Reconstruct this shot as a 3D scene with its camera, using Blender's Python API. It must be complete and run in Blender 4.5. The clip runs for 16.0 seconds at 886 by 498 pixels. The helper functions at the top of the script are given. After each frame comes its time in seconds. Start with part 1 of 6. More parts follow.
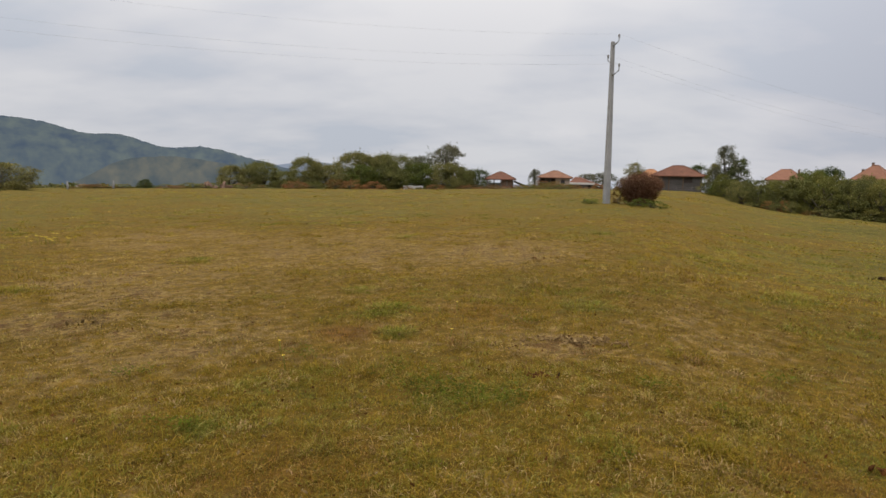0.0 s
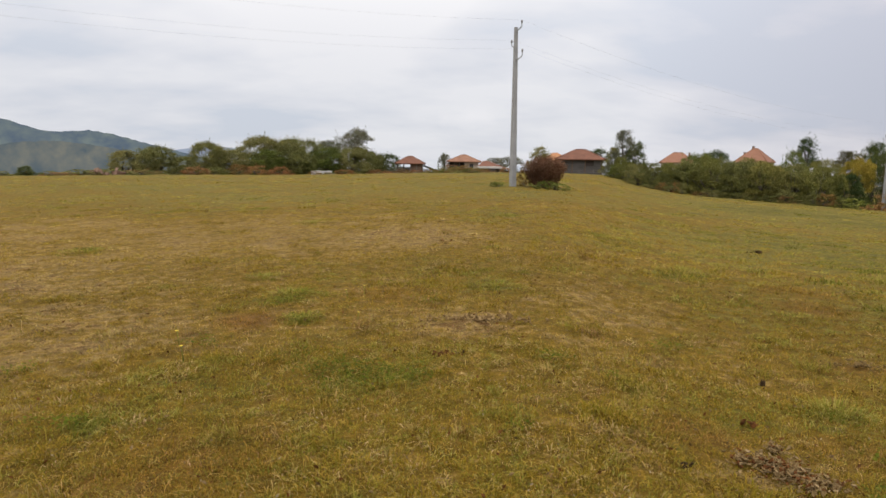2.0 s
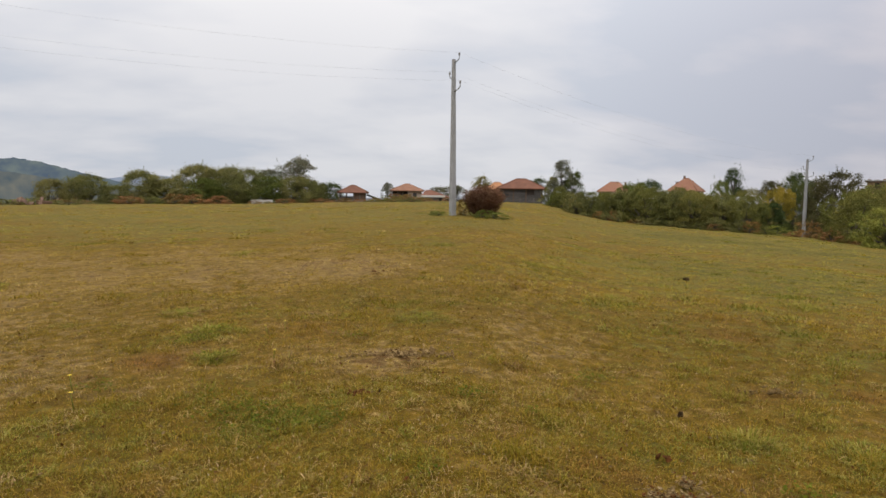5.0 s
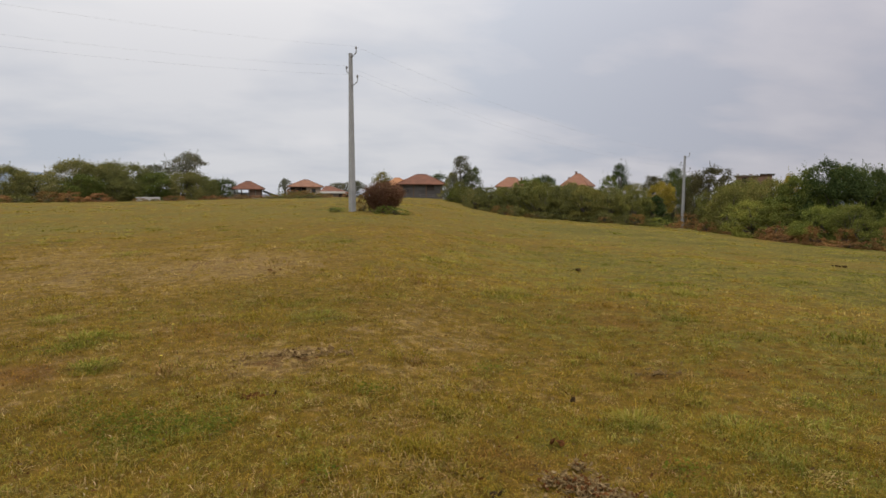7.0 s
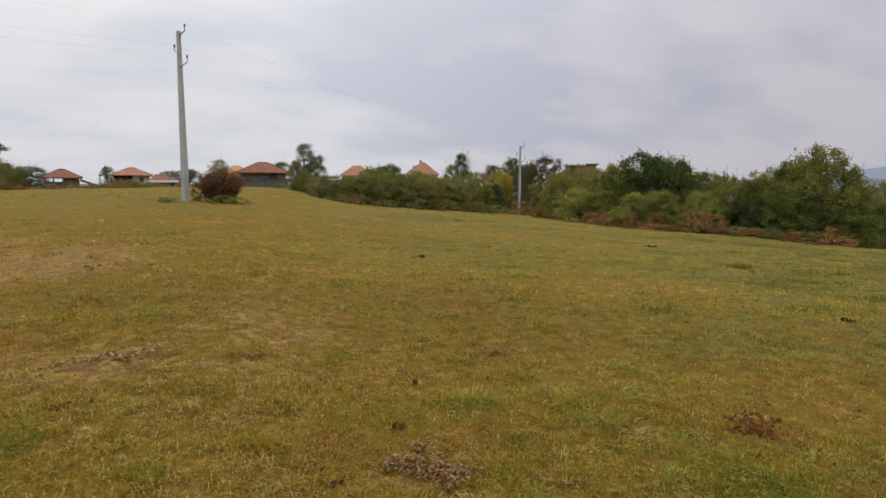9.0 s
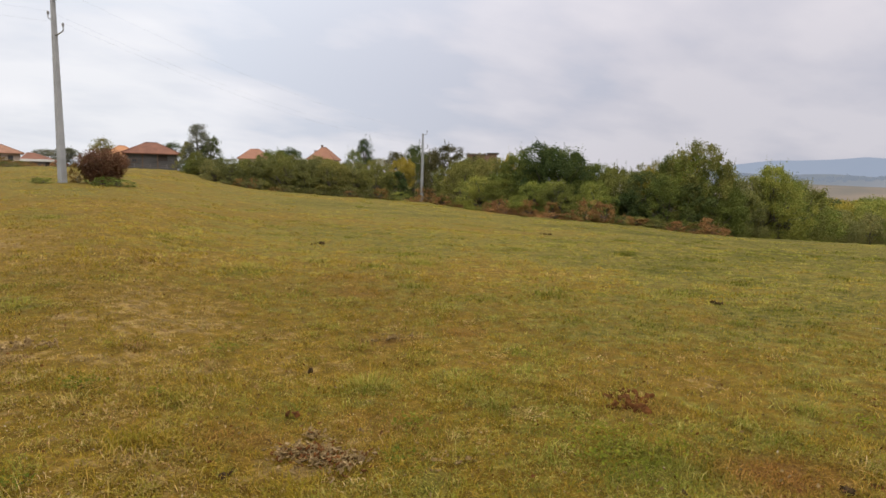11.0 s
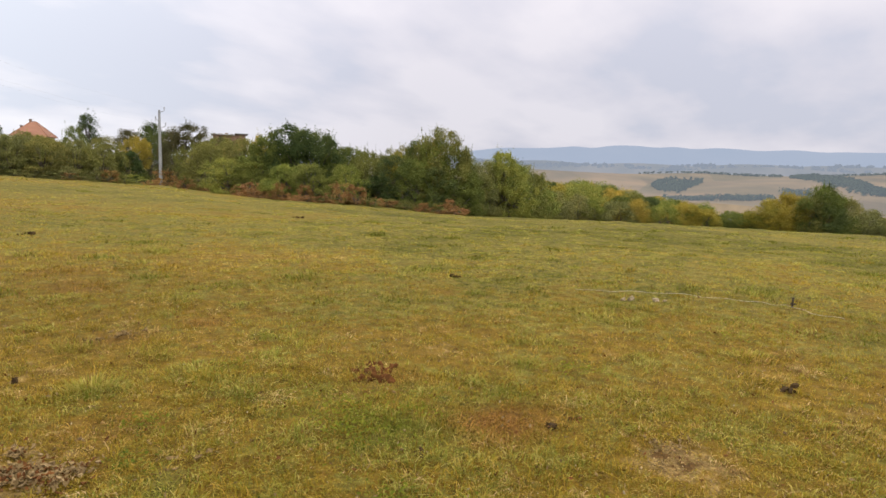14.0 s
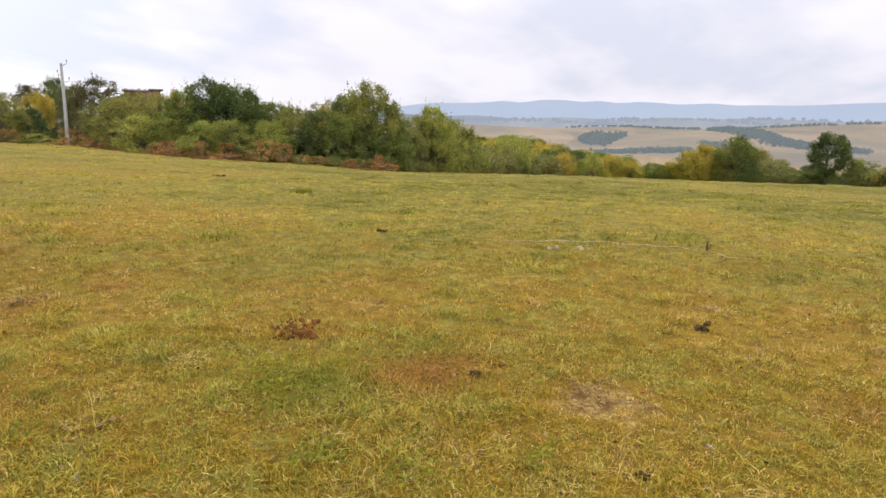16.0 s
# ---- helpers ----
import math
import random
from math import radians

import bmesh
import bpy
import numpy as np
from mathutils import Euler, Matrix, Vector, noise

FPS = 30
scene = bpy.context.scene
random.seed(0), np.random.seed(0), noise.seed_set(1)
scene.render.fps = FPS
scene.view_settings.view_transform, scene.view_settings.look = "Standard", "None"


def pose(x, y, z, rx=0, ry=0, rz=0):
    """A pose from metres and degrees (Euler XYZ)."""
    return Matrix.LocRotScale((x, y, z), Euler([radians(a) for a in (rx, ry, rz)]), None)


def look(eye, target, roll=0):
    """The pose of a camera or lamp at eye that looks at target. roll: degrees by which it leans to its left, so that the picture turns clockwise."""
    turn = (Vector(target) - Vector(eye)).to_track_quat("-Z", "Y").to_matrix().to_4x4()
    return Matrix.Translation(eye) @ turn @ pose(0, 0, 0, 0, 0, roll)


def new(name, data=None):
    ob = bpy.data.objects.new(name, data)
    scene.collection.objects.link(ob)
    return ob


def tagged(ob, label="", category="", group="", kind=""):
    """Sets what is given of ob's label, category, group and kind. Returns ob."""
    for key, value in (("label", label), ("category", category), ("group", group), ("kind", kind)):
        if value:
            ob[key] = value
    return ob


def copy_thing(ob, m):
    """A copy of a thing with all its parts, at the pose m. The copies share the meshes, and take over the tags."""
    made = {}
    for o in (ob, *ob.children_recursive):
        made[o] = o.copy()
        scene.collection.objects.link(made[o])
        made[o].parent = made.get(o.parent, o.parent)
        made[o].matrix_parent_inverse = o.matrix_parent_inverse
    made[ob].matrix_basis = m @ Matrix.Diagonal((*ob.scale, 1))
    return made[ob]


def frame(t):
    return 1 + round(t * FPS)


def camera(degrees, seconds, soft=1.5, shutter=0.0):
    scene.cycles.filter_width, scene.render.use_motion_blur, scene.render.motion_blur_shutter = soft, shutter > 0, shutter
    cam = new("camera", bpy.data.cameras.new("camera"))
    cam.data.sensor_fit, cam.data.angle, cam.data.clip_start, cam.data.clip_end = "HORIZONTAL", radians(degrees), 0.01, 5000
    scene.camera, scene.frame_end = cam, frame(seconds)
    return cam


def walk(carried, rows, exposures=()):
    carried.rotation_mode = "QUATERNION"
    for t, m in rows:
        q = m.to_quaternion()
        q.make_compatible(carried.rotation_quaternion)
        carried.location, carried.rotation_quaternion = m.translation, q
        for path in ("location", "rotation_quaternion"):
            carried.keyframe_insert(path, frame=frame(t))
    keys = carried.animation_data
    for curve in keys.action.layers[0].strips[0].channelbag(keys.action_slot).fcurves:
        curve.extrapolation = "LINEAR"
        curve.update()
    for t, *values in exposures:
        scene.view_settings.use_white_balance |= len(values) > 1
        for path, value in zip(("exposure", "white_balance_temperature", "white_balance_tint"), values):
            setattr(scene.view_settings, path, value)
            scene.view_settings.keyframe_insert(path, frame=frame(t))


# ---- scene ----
# camera and walk: seconds, place, yaw, pitch, roll
cam = camera(70.5, 16.0, soft=1.55)
PATH = [
    (0.0, -0.033, -0.016, 1.670, 0.14, -5.68, 1.40),
    (0.5, -0.019, -0.013, 1.664, -1.91, -6.14, 1.33),
    (1.0, -0.015, -0.033, 1.665, -3.67, -6.50, 1.45),
    (1.5, -0.004, -0.044, 1.664, -5.40, -6.86, 1.22),
    (2.0, 0.034, -0.043, 1.648, -7.98, -6.91, 0.95),
    (2.5, 0.069, -0.040, 1.662, -8.15, -7.27, 0.42),
    (3.0, 0.117, -0.042, 1.683, -10.35, -6.35, 0.55),
    (3.2, 0.137, -0.038, 1.684, -10.72, -5.87, 0.50),
    (5.3, 0.306, 0.082, 1.673, -14.26, -4.02, 1.16),
    (5.5, 0.310, 0.086, 1.673, -15.94, -3.95, 1.16),
    (6.0, 0.299, 0.086, 1.678, -17.66, -3.88, 0.03),
    (6.5, 0.295, 0.081, 1.666, -19.48, -4.20, 0.21),
    (7.0, 0.339, 0.086, 1.668, -21.97, -4.51, 0.42),
    (7.5, 0.363, 0.088, 1.661, -25.92, -4.77, 0.55),
    (8.0, 0.371, 0.087, 1.658, -30.40, -4.80, 0.53),
    (8.5, 0.401, 0.086, 1.650, -32.62, -5.08, 0.05),
    (9.0, 0.411, 0.076, 1.648, -35.87, -5.45, 0.17),
    (9.2, 0.414, 0.071, 1.648, -37.27, -5.60, 0.22),
    (11.3, 0.437, 0.001, 1.656, -45.90, -6.52, 1.40),
    (11.5, 0.445, -0.006, 1.656, -46.93, -6.50, 1.39),
    (12.0, 0.486, -0.015, 1.652, -52.52, -7.07, 0.82),
    (12.5, 0.502, -0.060, 1.642, -57.07, -8.01, 0.33),
    (13.0, 0.477, -0.087, 1.646, -61.26, -7.53, 0.88),
    (13.5, 0.476, -0.082, 1.641, -64.28, -7.44, 1.54),
    (14.0, 0.465, -0.086, 1.637, -66.97, -7.43, 1.89),
    (14.5, 0.496, -0.107, 1.619, -70.89, -8.10, 1.84),
    (15.0, 0.527, -0.122, 1.594, -72.16, -9.02, 0.65),
    (15.5, 0.559, -0.126, 1.569, -72.54, -10.67, 0.51),
    (16.0, 0.601, -0.129, 1.571, -73.31, -11.19, 1.34),
]
walk(cam, [(t, pose(x, y, z, 90 + pitch, 0, yaw) @ pose(0, 0, 0, 0, 0, roll)) for t, x, y, z, yaw, pitch, roll in PATH],
     exposures=[(0.0, -0.57), (1.5, -0.39), (2.0, -0.28), (3.0, -0.25), (5.5, -0.48), (7.0, -0.55), (9.0, -0.43), (11.5, -0.10), (12.5, -0.06), (13.5, 0.13), (15.0, 0.15), (15.5, 0.32), (16.0, 0.45)])

# ---- overcast daylight ----
world = bpy.data.worlds.new("overcast")
scene.world = world
world.use_nodes = True
SUN_HEIGHT, SUN_BEARING = 48, 200


def sky_nodes(nt):
    nt.nodes.clear()
    add, link = nt.nodes.new, nt.links.new
    out, back = add("ShaderNodeOutputWorld"), add("ShaderNodeBackground")
    coord, sep = add("ShaderNodeTexCoord"), add("ShaderNodeSeparateXYZ")
    link(coord.outputs["Generated"], sep.inputs[0])

    def sums(op, a, b, clamp=False):
        n = add("ShaderNodeMath")
        n.operation, n.use_clamp = op, clamp
        for k, v in enumerate((a, b)):
            if isinstance(v, (int, float)):
                n.inputs[k].default_value = v
            else:
                link(v, n.inputs[k])
        return n.outputs[0]

    up = sums("MAXIMUM", sep.outputs["Z"], 0.0)
    deep = sums("ADD", up, 0.24)
    flat = add("ShaderNodeCombineXYZ")
    link(sums("DIVIDE", sep.outputs["X"], deep), flat.inputs[0])
    link(sums("DIVIDE", sep.outputs["Y"], deep), flat.inputs[1])

    def cloud(scale, detail, offset, rough=0.55, stretch=(1, 1, 1)):
        m, n = add("ShaderNodeMapping"), add("ShaderNodeTexNoise")
        m.inputs["Location"].default_value = (offset, offset * 0.7, 0)
        m.inputs["Rotation"].default_value = (0, 0, 0.5)
        m.inputs["Scale"].default_value = stretch
        link(flat.outputs[0], m.inputs[0])
        link(m.outputs[0], n.inputs["Vector"])
        n.inputs["Scale"].default_value, n.inputs["Detail"].default_value = scale, detail
        n.inputs["Roughness"].default_value = rough
        return n.outputs["Fac"]

    big = cloud(0.75, 4, 3.1, 0.5, (0.9, 1.1, 1))
    small = cloud(2.4, 6, 8.3, 0.5, (0.8, 1.2, 1))
    mixed = sums("ADD", sums("MULTIPLY", big, 0.65), sums("MULTIPLY", small, 0.35))
    ramp = add("ShaderNodeValToRGB")
    link(mixed, ramp.inputs[0])
    e = ramp.color_ramp.elements
    e[0].position, e[0].color = 0.41, (0.608, 0.650, 0.742, 1)
    e[1].position, e[1].color = 0.565, (0.795, 0.802, 0.850, 1)
    mid = e.new(0.47)
    mid.color = (0.692, 0.712, 0.782, 1)
    # a small bright cumulus low over the village
    gap, pull, far_off = add("ShaderNodeVectorMath"), add("ShaderNodeVectorMath"), add("ShaderNodeVectorMath")
    gap.operation, pull.operation, far_off.operation = "SUBTRACT", "MULTIPLY", "LENGTH"
    link(coord.outputs["Generated"], gap.inputs[0])
    gap.inputs[1].default_value = (0.178, 0.980, 0.088)
    link(gap.outputs[0], pull.inputs[0])
    pull.inputs[1].default_value = (1.0, 1.0, 2.1)
    link(pull.outputs[0], far_off.inputs[0])
    wisp = add("ShaderNodeTexNoise")
    link(coord.outputs["Generated"], wisp.inputs["Vector"])
    wisp.inputs["Scale"].default_value, wisp.inputs["Detail"].default_value = 34, 5
    ragged = sums("ADD", far_off.outputs["Value"], sums("MULTIPLY", sums("SUBTRACT", wisp.outputs["Fac"], 0.5), 0.085))
    puff = sums("MULTIPLY", sums("SUBTRACT", 0.052, ragged), 20, True)
    white = add("ShaderNodeMix")
    white.data_type = "RGBA"
    link(sums("MULTIPLY", puff, 0.4), white.inputs[0])
    link(ramp.outputs[0], white.inputs[6])
    white.inputs[7].default_value = (0.93, 0.915, 0.95, 1)
    gain = sums("ADD", sums("MULTIPLY", sums("POWER", up, 2.0), 3.7), 0.99)
    # the cloud is thicker over the valley
    gain = sums("MULTIPLY", gain, sums("SUBTRACT", 1.215, sums("MULTIPLY", sums("MULTIPLY", sums("SUBTRACT", sep.outputs["X"], 0.42), 2.1, True), 0.33)))
    grow = add("ShaderNodeVectorMath")
    grow.operation = "SCALE"
    link(white.outputs[2], grow.inputs[0])
    link(gain, grow.inputs["Scale"])
    warm = add("ShaderNodeMix")
    warm.data_type, warm.blend_type = "RGBA", "MULTIPLY"
    link(sums("MULTIPLY", up, 1.6, True), warm.inputs[0])
    link(grow.outputs[0], warm.inputs[6])
    warm.inputs[7].default_value = (1.0, 0.95, 0.86, 1)
    rosy = add("ShaderNodeMix")
    rosy.data_type, rosy.blend_type = "RGBA", "MULTIPLY"
    link(sums("MULTIPLY", sums("SUBTRACT", sep.outputs["X"], 0.35), 2.0, True), rosy.inputs[0])
    link(warm.outputs[2], rosy.inputs[6])
    rosy.inputs[7].default_value = (1.02, 0.98, 1.02, 1)
    blue = add("ShaderNodeTexSky")
    blue.sky_type, blue.sun_disc = "NISHITA", False
    blue.sun_elevation, blue.sun_rotation = radians(SUN_HEIGHT), radians(SUN_BEARING)
    thin = add("ShaderNodeVectorMath")
    thin.operation = "SCALE"
    link(blue.outputs[0], thin.inputs[0])
    thin.inputs["Scale"].default_value = 0.10
    mix = add("ShaderNodeMix")
    mix.data_type = "RGBA"
    mix.inputs[0].default_value = 0.93
    link(thin.outputs[0], mix.inputs[6])
    link(rosy.outputs[2], mix.inputs[7])
    link(mix.outputs[2], back.inputs[0])
    back.inputs[1].default_value = 1.0
    link(back.outputs[0], out.inputs[0])


sky_nodes(world.node_tree)
sun = new("sun", bpy.data.lights.new("sun", "SUN"))
sun.data.energy, sun.data.angle, sun.data.color = 1.3, radians(20), (1.0, 0.95, 0.87)
sb, se = radians(SUN_BEARING), radians(SUN_HEIGHT)
sun.matrix_world = look((0, 0, 60), (-math.sin(sb) * math.cos(se), -math.cos(sb) * math.cos(se), 60 - math.sin(se)))


# ---- materials ----
def material(name, rough=0.9, metal=0.0, spec=0.3):
    m = bpy.data.materials.new(name)
    m.use_nodes = True
    b = m.node_tree.nodes["Principled BSDF"]
    b.inputs["Roughness"].default_value, b.inputs["Metallic"].default_value = rough, metal
    b.inputs["Specular IOR Level"].default_value = spec
    return m, m.node_tree.nodes, m.node_tree.links, b


def ramp_of(nodes, stops):
    r = nodes.new("ShaderNodeValToRGB")
    e = r.color_ramp.elements
    for k, (p, c) in enumerate(stops):
        s = e[k] if k < 2 else e.new(p)
        s.position, s.color = p, (*c, 1)
    return r


def noise_of(nodes, links, vector, scale, detail=4, rough=0.55):
    n = nodes.new("ShaderNodeTexNoise")
    n.inputs["Scale"].default_value, n.inputs["Detail"].default_value, n.inputs["Roughness"].default_value = scale, detail, rough
    if vector:
        links.new(vector, n.inputs["Vector"])
    return n.outputs["Fac"]


def blend(nodes, links, fac, a, b, kind="MIX"):
    m = nodes.new("ShaderNodeMix")
    m.data_type, m.blend_type = "RGBA", kind
    for k, v in ((0, fac), (6, a), (7, b)):
        if isinstance(v, (int, float)):
            m.inputs[k].default_value = v
        elif isinstance(v, tuple):
            m.inputs[k].default_value = (*v, 1)
        else:
            links.new(v, m.inputs[k])
    return m.outputs[2]


def span(nodes, links, value, lo, hi):
    n = nodes.new("ShaderNodeMapRange")
    n.inputs["From Min"].default_value, n.inputs["From Max"].default_value = lo, hi
    links.new(value, n.inputs["Value"])
    return n.outputs[0]


def bump(nodes, links, bsdf, value, strength, distance):
    n = nodes.new("ShaderNodeBump")
    n.inputs["Strength"].default_value, n.inputs["Distance"].default_value = strength, distance
    links.new(value, n.inputs["Height"])
    links.new(n.outputs[0], bsdf.inputs["Normal"])


def plain(name, low, high, scale=6.0, rough=0.85, fine=40.0, relief=0.003, metal=0.0, stretch=(1, 1, 1)):
    """Two-scale variation between two colours with a fine relief."""
    m, nodes, links, b = material(name, rough, metal, 0.1 if rough > 0.9 else 0.3)
    co, mp = nodes.new("ShaderNodeTexCoord"), nodes.new("ShaderNodeMapping")
    mp.inputs["Scale"].default_value = stretch
    links.new(co.outputs["Object"], mp.inputs[0])
    n1, n2 = noise_of(nodes, links, mp.outputs[0], scale), noise_of(nodes, links, mp.outputs[0], fine, 3)
    mix = blend(nodes, links, 0.4, n1, n2)
    r = ramp_of(nodes, [(0.32, low), (0.68, high)])
    links.new(mix, r.inputs[0])
    links.new(r.outputs[0], b.inputs["Base Color"])
    bump(nodes, links, b, n2, 0.6, relief)
    return m


def turf_colour(nodes, links, blades):
    """Pasture colour by place: olive grass, straw, rusty and lush patches."""
    geo = nodes.new("ShaderNodeNewGeometry")
    at = geo.outputs["Position"]
    big, mid, fine = noise_of(nodes, links, at, 0.22, 4), noise_of(nodes, links, at, 1.0, 7, 0.74), noise_of(nodes, links, at, 9.0, 4, 0.65)

    def area(name):
        a = nodes.new("ShaderNodeAttribute")
        a.attribute_name = name
        return a.outputs["Fac"]

    def sums(op, p, q, clamp=False):
        n = nodes.new("ShaderNodeMath")
        n.operation, n.use_clamp = op, clamp
        for k, v in enumerate((p, q)):
            if isinstance(v, (int, float)):
                n.inputs[k].default_value = v
            else:
                links.new(v, n.inputs[k])
        return n.outputs[0]

    # from green through olive and straw to dead brown: each tuft its own, shifted by where it grows
    own = area("tuft") if blades else span(nodes, links, noise_of(nodes, links, at, 7.5, 5, 0.65), 0.3, 0.7)
    broad = sums("MULTIPLY", sums("SUBTRACT", noise_of(nodes, links, at, 0.11, 5, 0.6), 0.5), 0.85)
    shift = sums("SUBTRACT", sums("MULTIPLY", area("dry"), 0.25), sums("MULTIPLY", area("lush"), 0.52))
    index = sums("ADD", sums("ADD", sums("MULTIPLY", own, 0.58), sums("MULTIPLY", mid, 1.05)), sums("ADD", sums("ADD", shift, broad), -0.195), True)
    sward = ramp_of(nodes, [(0.06, (0.100, 0.100, 0.013)), (1.0, (0.160, 0.094, 0.032)), (0.28, (0.214, 0.190, 0.042)), (0.50, (0.184, 0.123, 0.013)), (0.68, (0.220, 0.145, 0.023)), (0.86, (0.308, 0.226, 0.090))])
    links.new(index, sward.inputs[0])
    col = sward.outputs[0]
    grain = ramp_of(nodes, [(0.3, (0.86, 0.86, 0.84)), (0.7, (1.14, 1.14, 1.16))])
    links.new(fine, grain.inputs[0])
    col = blend(nodes, links, 1.0, col, grain.outputs[0], "MULTIPLY")
    col = blend(nodes, links, area("rust"), col, (0.19, 0.095, 0.022))
    col = blend(nodes, links, 0.45, col, ramp_fac(nodes, links, big), "MULTIPLY")
    return col, at, fine, geo


def ramp_fac(nodes, links, value):
    r = ramp_of(nodes, [(0.35, (0.74, 0.74, 0.70)), (0.65, (1.06, 1.05, 1.03))])
    links.new(value, r.inputs[0])
    return r.outputs[0]


def make_turf():
    m, nodes, links, b = material("pasture_turf", 0.95, 0, 0.1)
    col, at, fine, geo = turf_colour(nodes, links, False)
    speck = noise_of(nodes, links, at, 55, 3, 0.7)
    tuft = noise_of(nodes, links, at, 6.5, 6, 0.7)
    t = ramp_of(nodes, [(0.36, (0.52, 0.50, 0.44)), (0.64, (1.25, 1.22, 1.18))])
    links.new(tuft, t.inputs[0])
    col = blend(nodes, links, 0.85, col, t.outputs[0], "MULTIPLY")
    r = ramp_of(nodes, [(0.36, (0.55, 0.52, 0.48)), (0.62, (1.15, 1.12, 1.08))])
    links.new(speck, r.inputs[0])
    col = blend(nodes, links, 0.8, col, r.outputs[0], "MULTIPLY")
    col = blend(nodes, links, 1.0, col, (0.74, 0.71, 0.68), "MULTIPLY")
    links.new(col, b.inputs["Base Color"])
    bump(nodes, links, b, noise_of(nodes, links, at, 24, 5, 0.7), 0.9, 0.04)
    return m


# lift: brightening put into the blade colour; calm: share of blade contrast kept
def make_blades(name="grass_blade", lift=1.0, calm=1.0):
    m, nodes, links, b = material(name, 0.85, 0, 0.06)
    col, at, fine, geo = turf_colour(nodes, links, True)
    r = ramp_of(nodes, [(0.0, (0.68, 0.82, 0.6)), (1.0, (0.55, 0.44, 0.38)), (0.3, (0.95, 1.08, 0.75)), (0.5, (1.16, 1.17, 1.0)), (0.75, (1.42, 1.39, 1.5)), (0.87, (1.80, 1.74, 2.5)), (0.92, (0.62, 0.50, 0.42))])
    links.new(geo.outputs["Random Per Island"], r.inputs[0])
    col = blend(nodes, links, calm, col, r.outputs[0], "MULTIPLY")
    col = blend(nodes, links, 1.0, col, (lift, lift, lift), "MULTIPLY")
    links.new(col, b.inputs["Base Color"])
    through_leaf(nodes, links, b, col, 0.3)
    return m


def through_leaf(nodes, links, b, col, amount):
    tr, mx = nodes.new("ShaderNodeBsdfTranslucent"), nodes.new("ShaderNodeMixShader")
    links.new(col, tr.inputs[0])
    mx.inputs[0].default_value = amount
    out = [n for n in nodes if n.type == "OUTPUT_MATERIAL"][0]
    links.new(b.outputs[0], mx.inputs[1])
    links.new(tr.outputs[0], mx.inputs[2])
    links.new(mx.outputs[0], out.inputs[0])


def leaf_material(name, dark, main, light, rare):
    m, nodes, links, b = material(name, 0.8, 0, 0.08)
    geo, info = nodes.new("ShaderNodeNewGeometry"), nodes.new("ShaderNodeObjectInfo")
    dark = tuple(0.5 * (p + q) for p, q in zip(dark, main))
    light = tuple(0.6 * p + 0.4 * q for p, q in zip(light, main))
    r = ramp_of(nodes, [(0.0, dark), (1.0, rare), (0.45, main), (0.85, light)])
    links.new(geo.outputs["Random Per Island"], r.inputs[0])
    clumps = noise_of(nodes, links, geo.outputs["Position"], 0.9, 3)
    shade = ramp_of(nodes, [(0.35, (0.66, 0.70, 0.72)), (0.65, (1.22, 1.18, 1.02))])
    links.new(clumps, shade.inputs[0])
    col = blend(nodes, links, 0.8, r.outputs[0], shade.outputs[0], "MULTIPLY")
    hue = nodes.new("ShaderNodeHueSaturation")
    hs, hv = span(nodes, links, info.outputs["Random"], 0, 1), nodes.new("ShaderNodeMapRange")
    hv.inputs["To Min"].default_value, hv.inputs["To Max"].default_value = 0.8, 1.15
    links.new(info.outputs["Random"], hv.inputs["Value"])
    links.new(hv.outputs[0], hue.inputs["Value"])
    hh = nodes.new("ShaderNodeMapRange")
    hh.inputs["To Min"].default_value, hh.inputs["To Max"].default_value = 0.515, 0.485
    links.new(hs, hh.inputs["Value"])
    links.new(hh.outputs[0], hue.inputs["Hue"])
    links.new(col, hue.inputs["Color"])
    links.new(hue.outputs[0], b.inputs["Base Color"])
    through_leaf(nodes, links, b, hue.outputs[0], 0.26)
    return m


def make_valley(name="valley_fields", veil=0.0):
    """Far farmland: straw stubble, fallow and green strips; veil: share of haze painted in as a glow."""
    m, nodes, links, b = material(name, 0.95, 0, 0.1)
    geo, mp = nodes.new("ShaderNodeNewGeometry"), nodes.new("ShaderNodeMapping")
    mp.inputs["Scale"].default_value = (0.0036, 0.0062, 0.0)
    mp.inputs["Rotation"].default_value = (0, 0, 0.35)
    links.new(geo.outputs["Position"], mp.inputs[0])
    v = nodes.new("ShaderNodeTexVoronoi")
    v.inputs["Scale"].default_value = 1.0
    links.new(mp.outputs[0], v.inputs["Vector"])
    sep = nodes.new("ShaderNodeSeparateColor")
    links.new(v.outputs["Color"], sep.inputs[0])
    r = ramp_of(nodes, [(0.0, (0.092, 0.066, 0.040)), (1.0, (0.118, 0.086, 0.050)), (0.35, (0.148, 0.102, 0.062)), (0.55, (0.078, 0.064, 0.036)), (0.8, (0.134, 0.094, 0.058))])
    links.new(sep.outputs[0], r.inputs[0])
    n = noise_of(nodes, links, geo.outputs["Position"], 0.007, 7, 0.65)
    sh = ramp_of(nodes, [(0.36, (0.52, 0.60, 0.58)), (0.64, (1.22, 1.16, 1.08))])
    links.new(n, sh.inputs[0])
    col = blend(nodes, links, 0.8, r.outputs[0], sh.outputs[0], "MULTIPLY")
    links.new(col, b.inputs["Base Color"])
    # haze over the fields, put into the material as emission
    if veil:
        painted_haze(nodes, links, b, (0.38, 0.40, 0.43), veil)
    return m


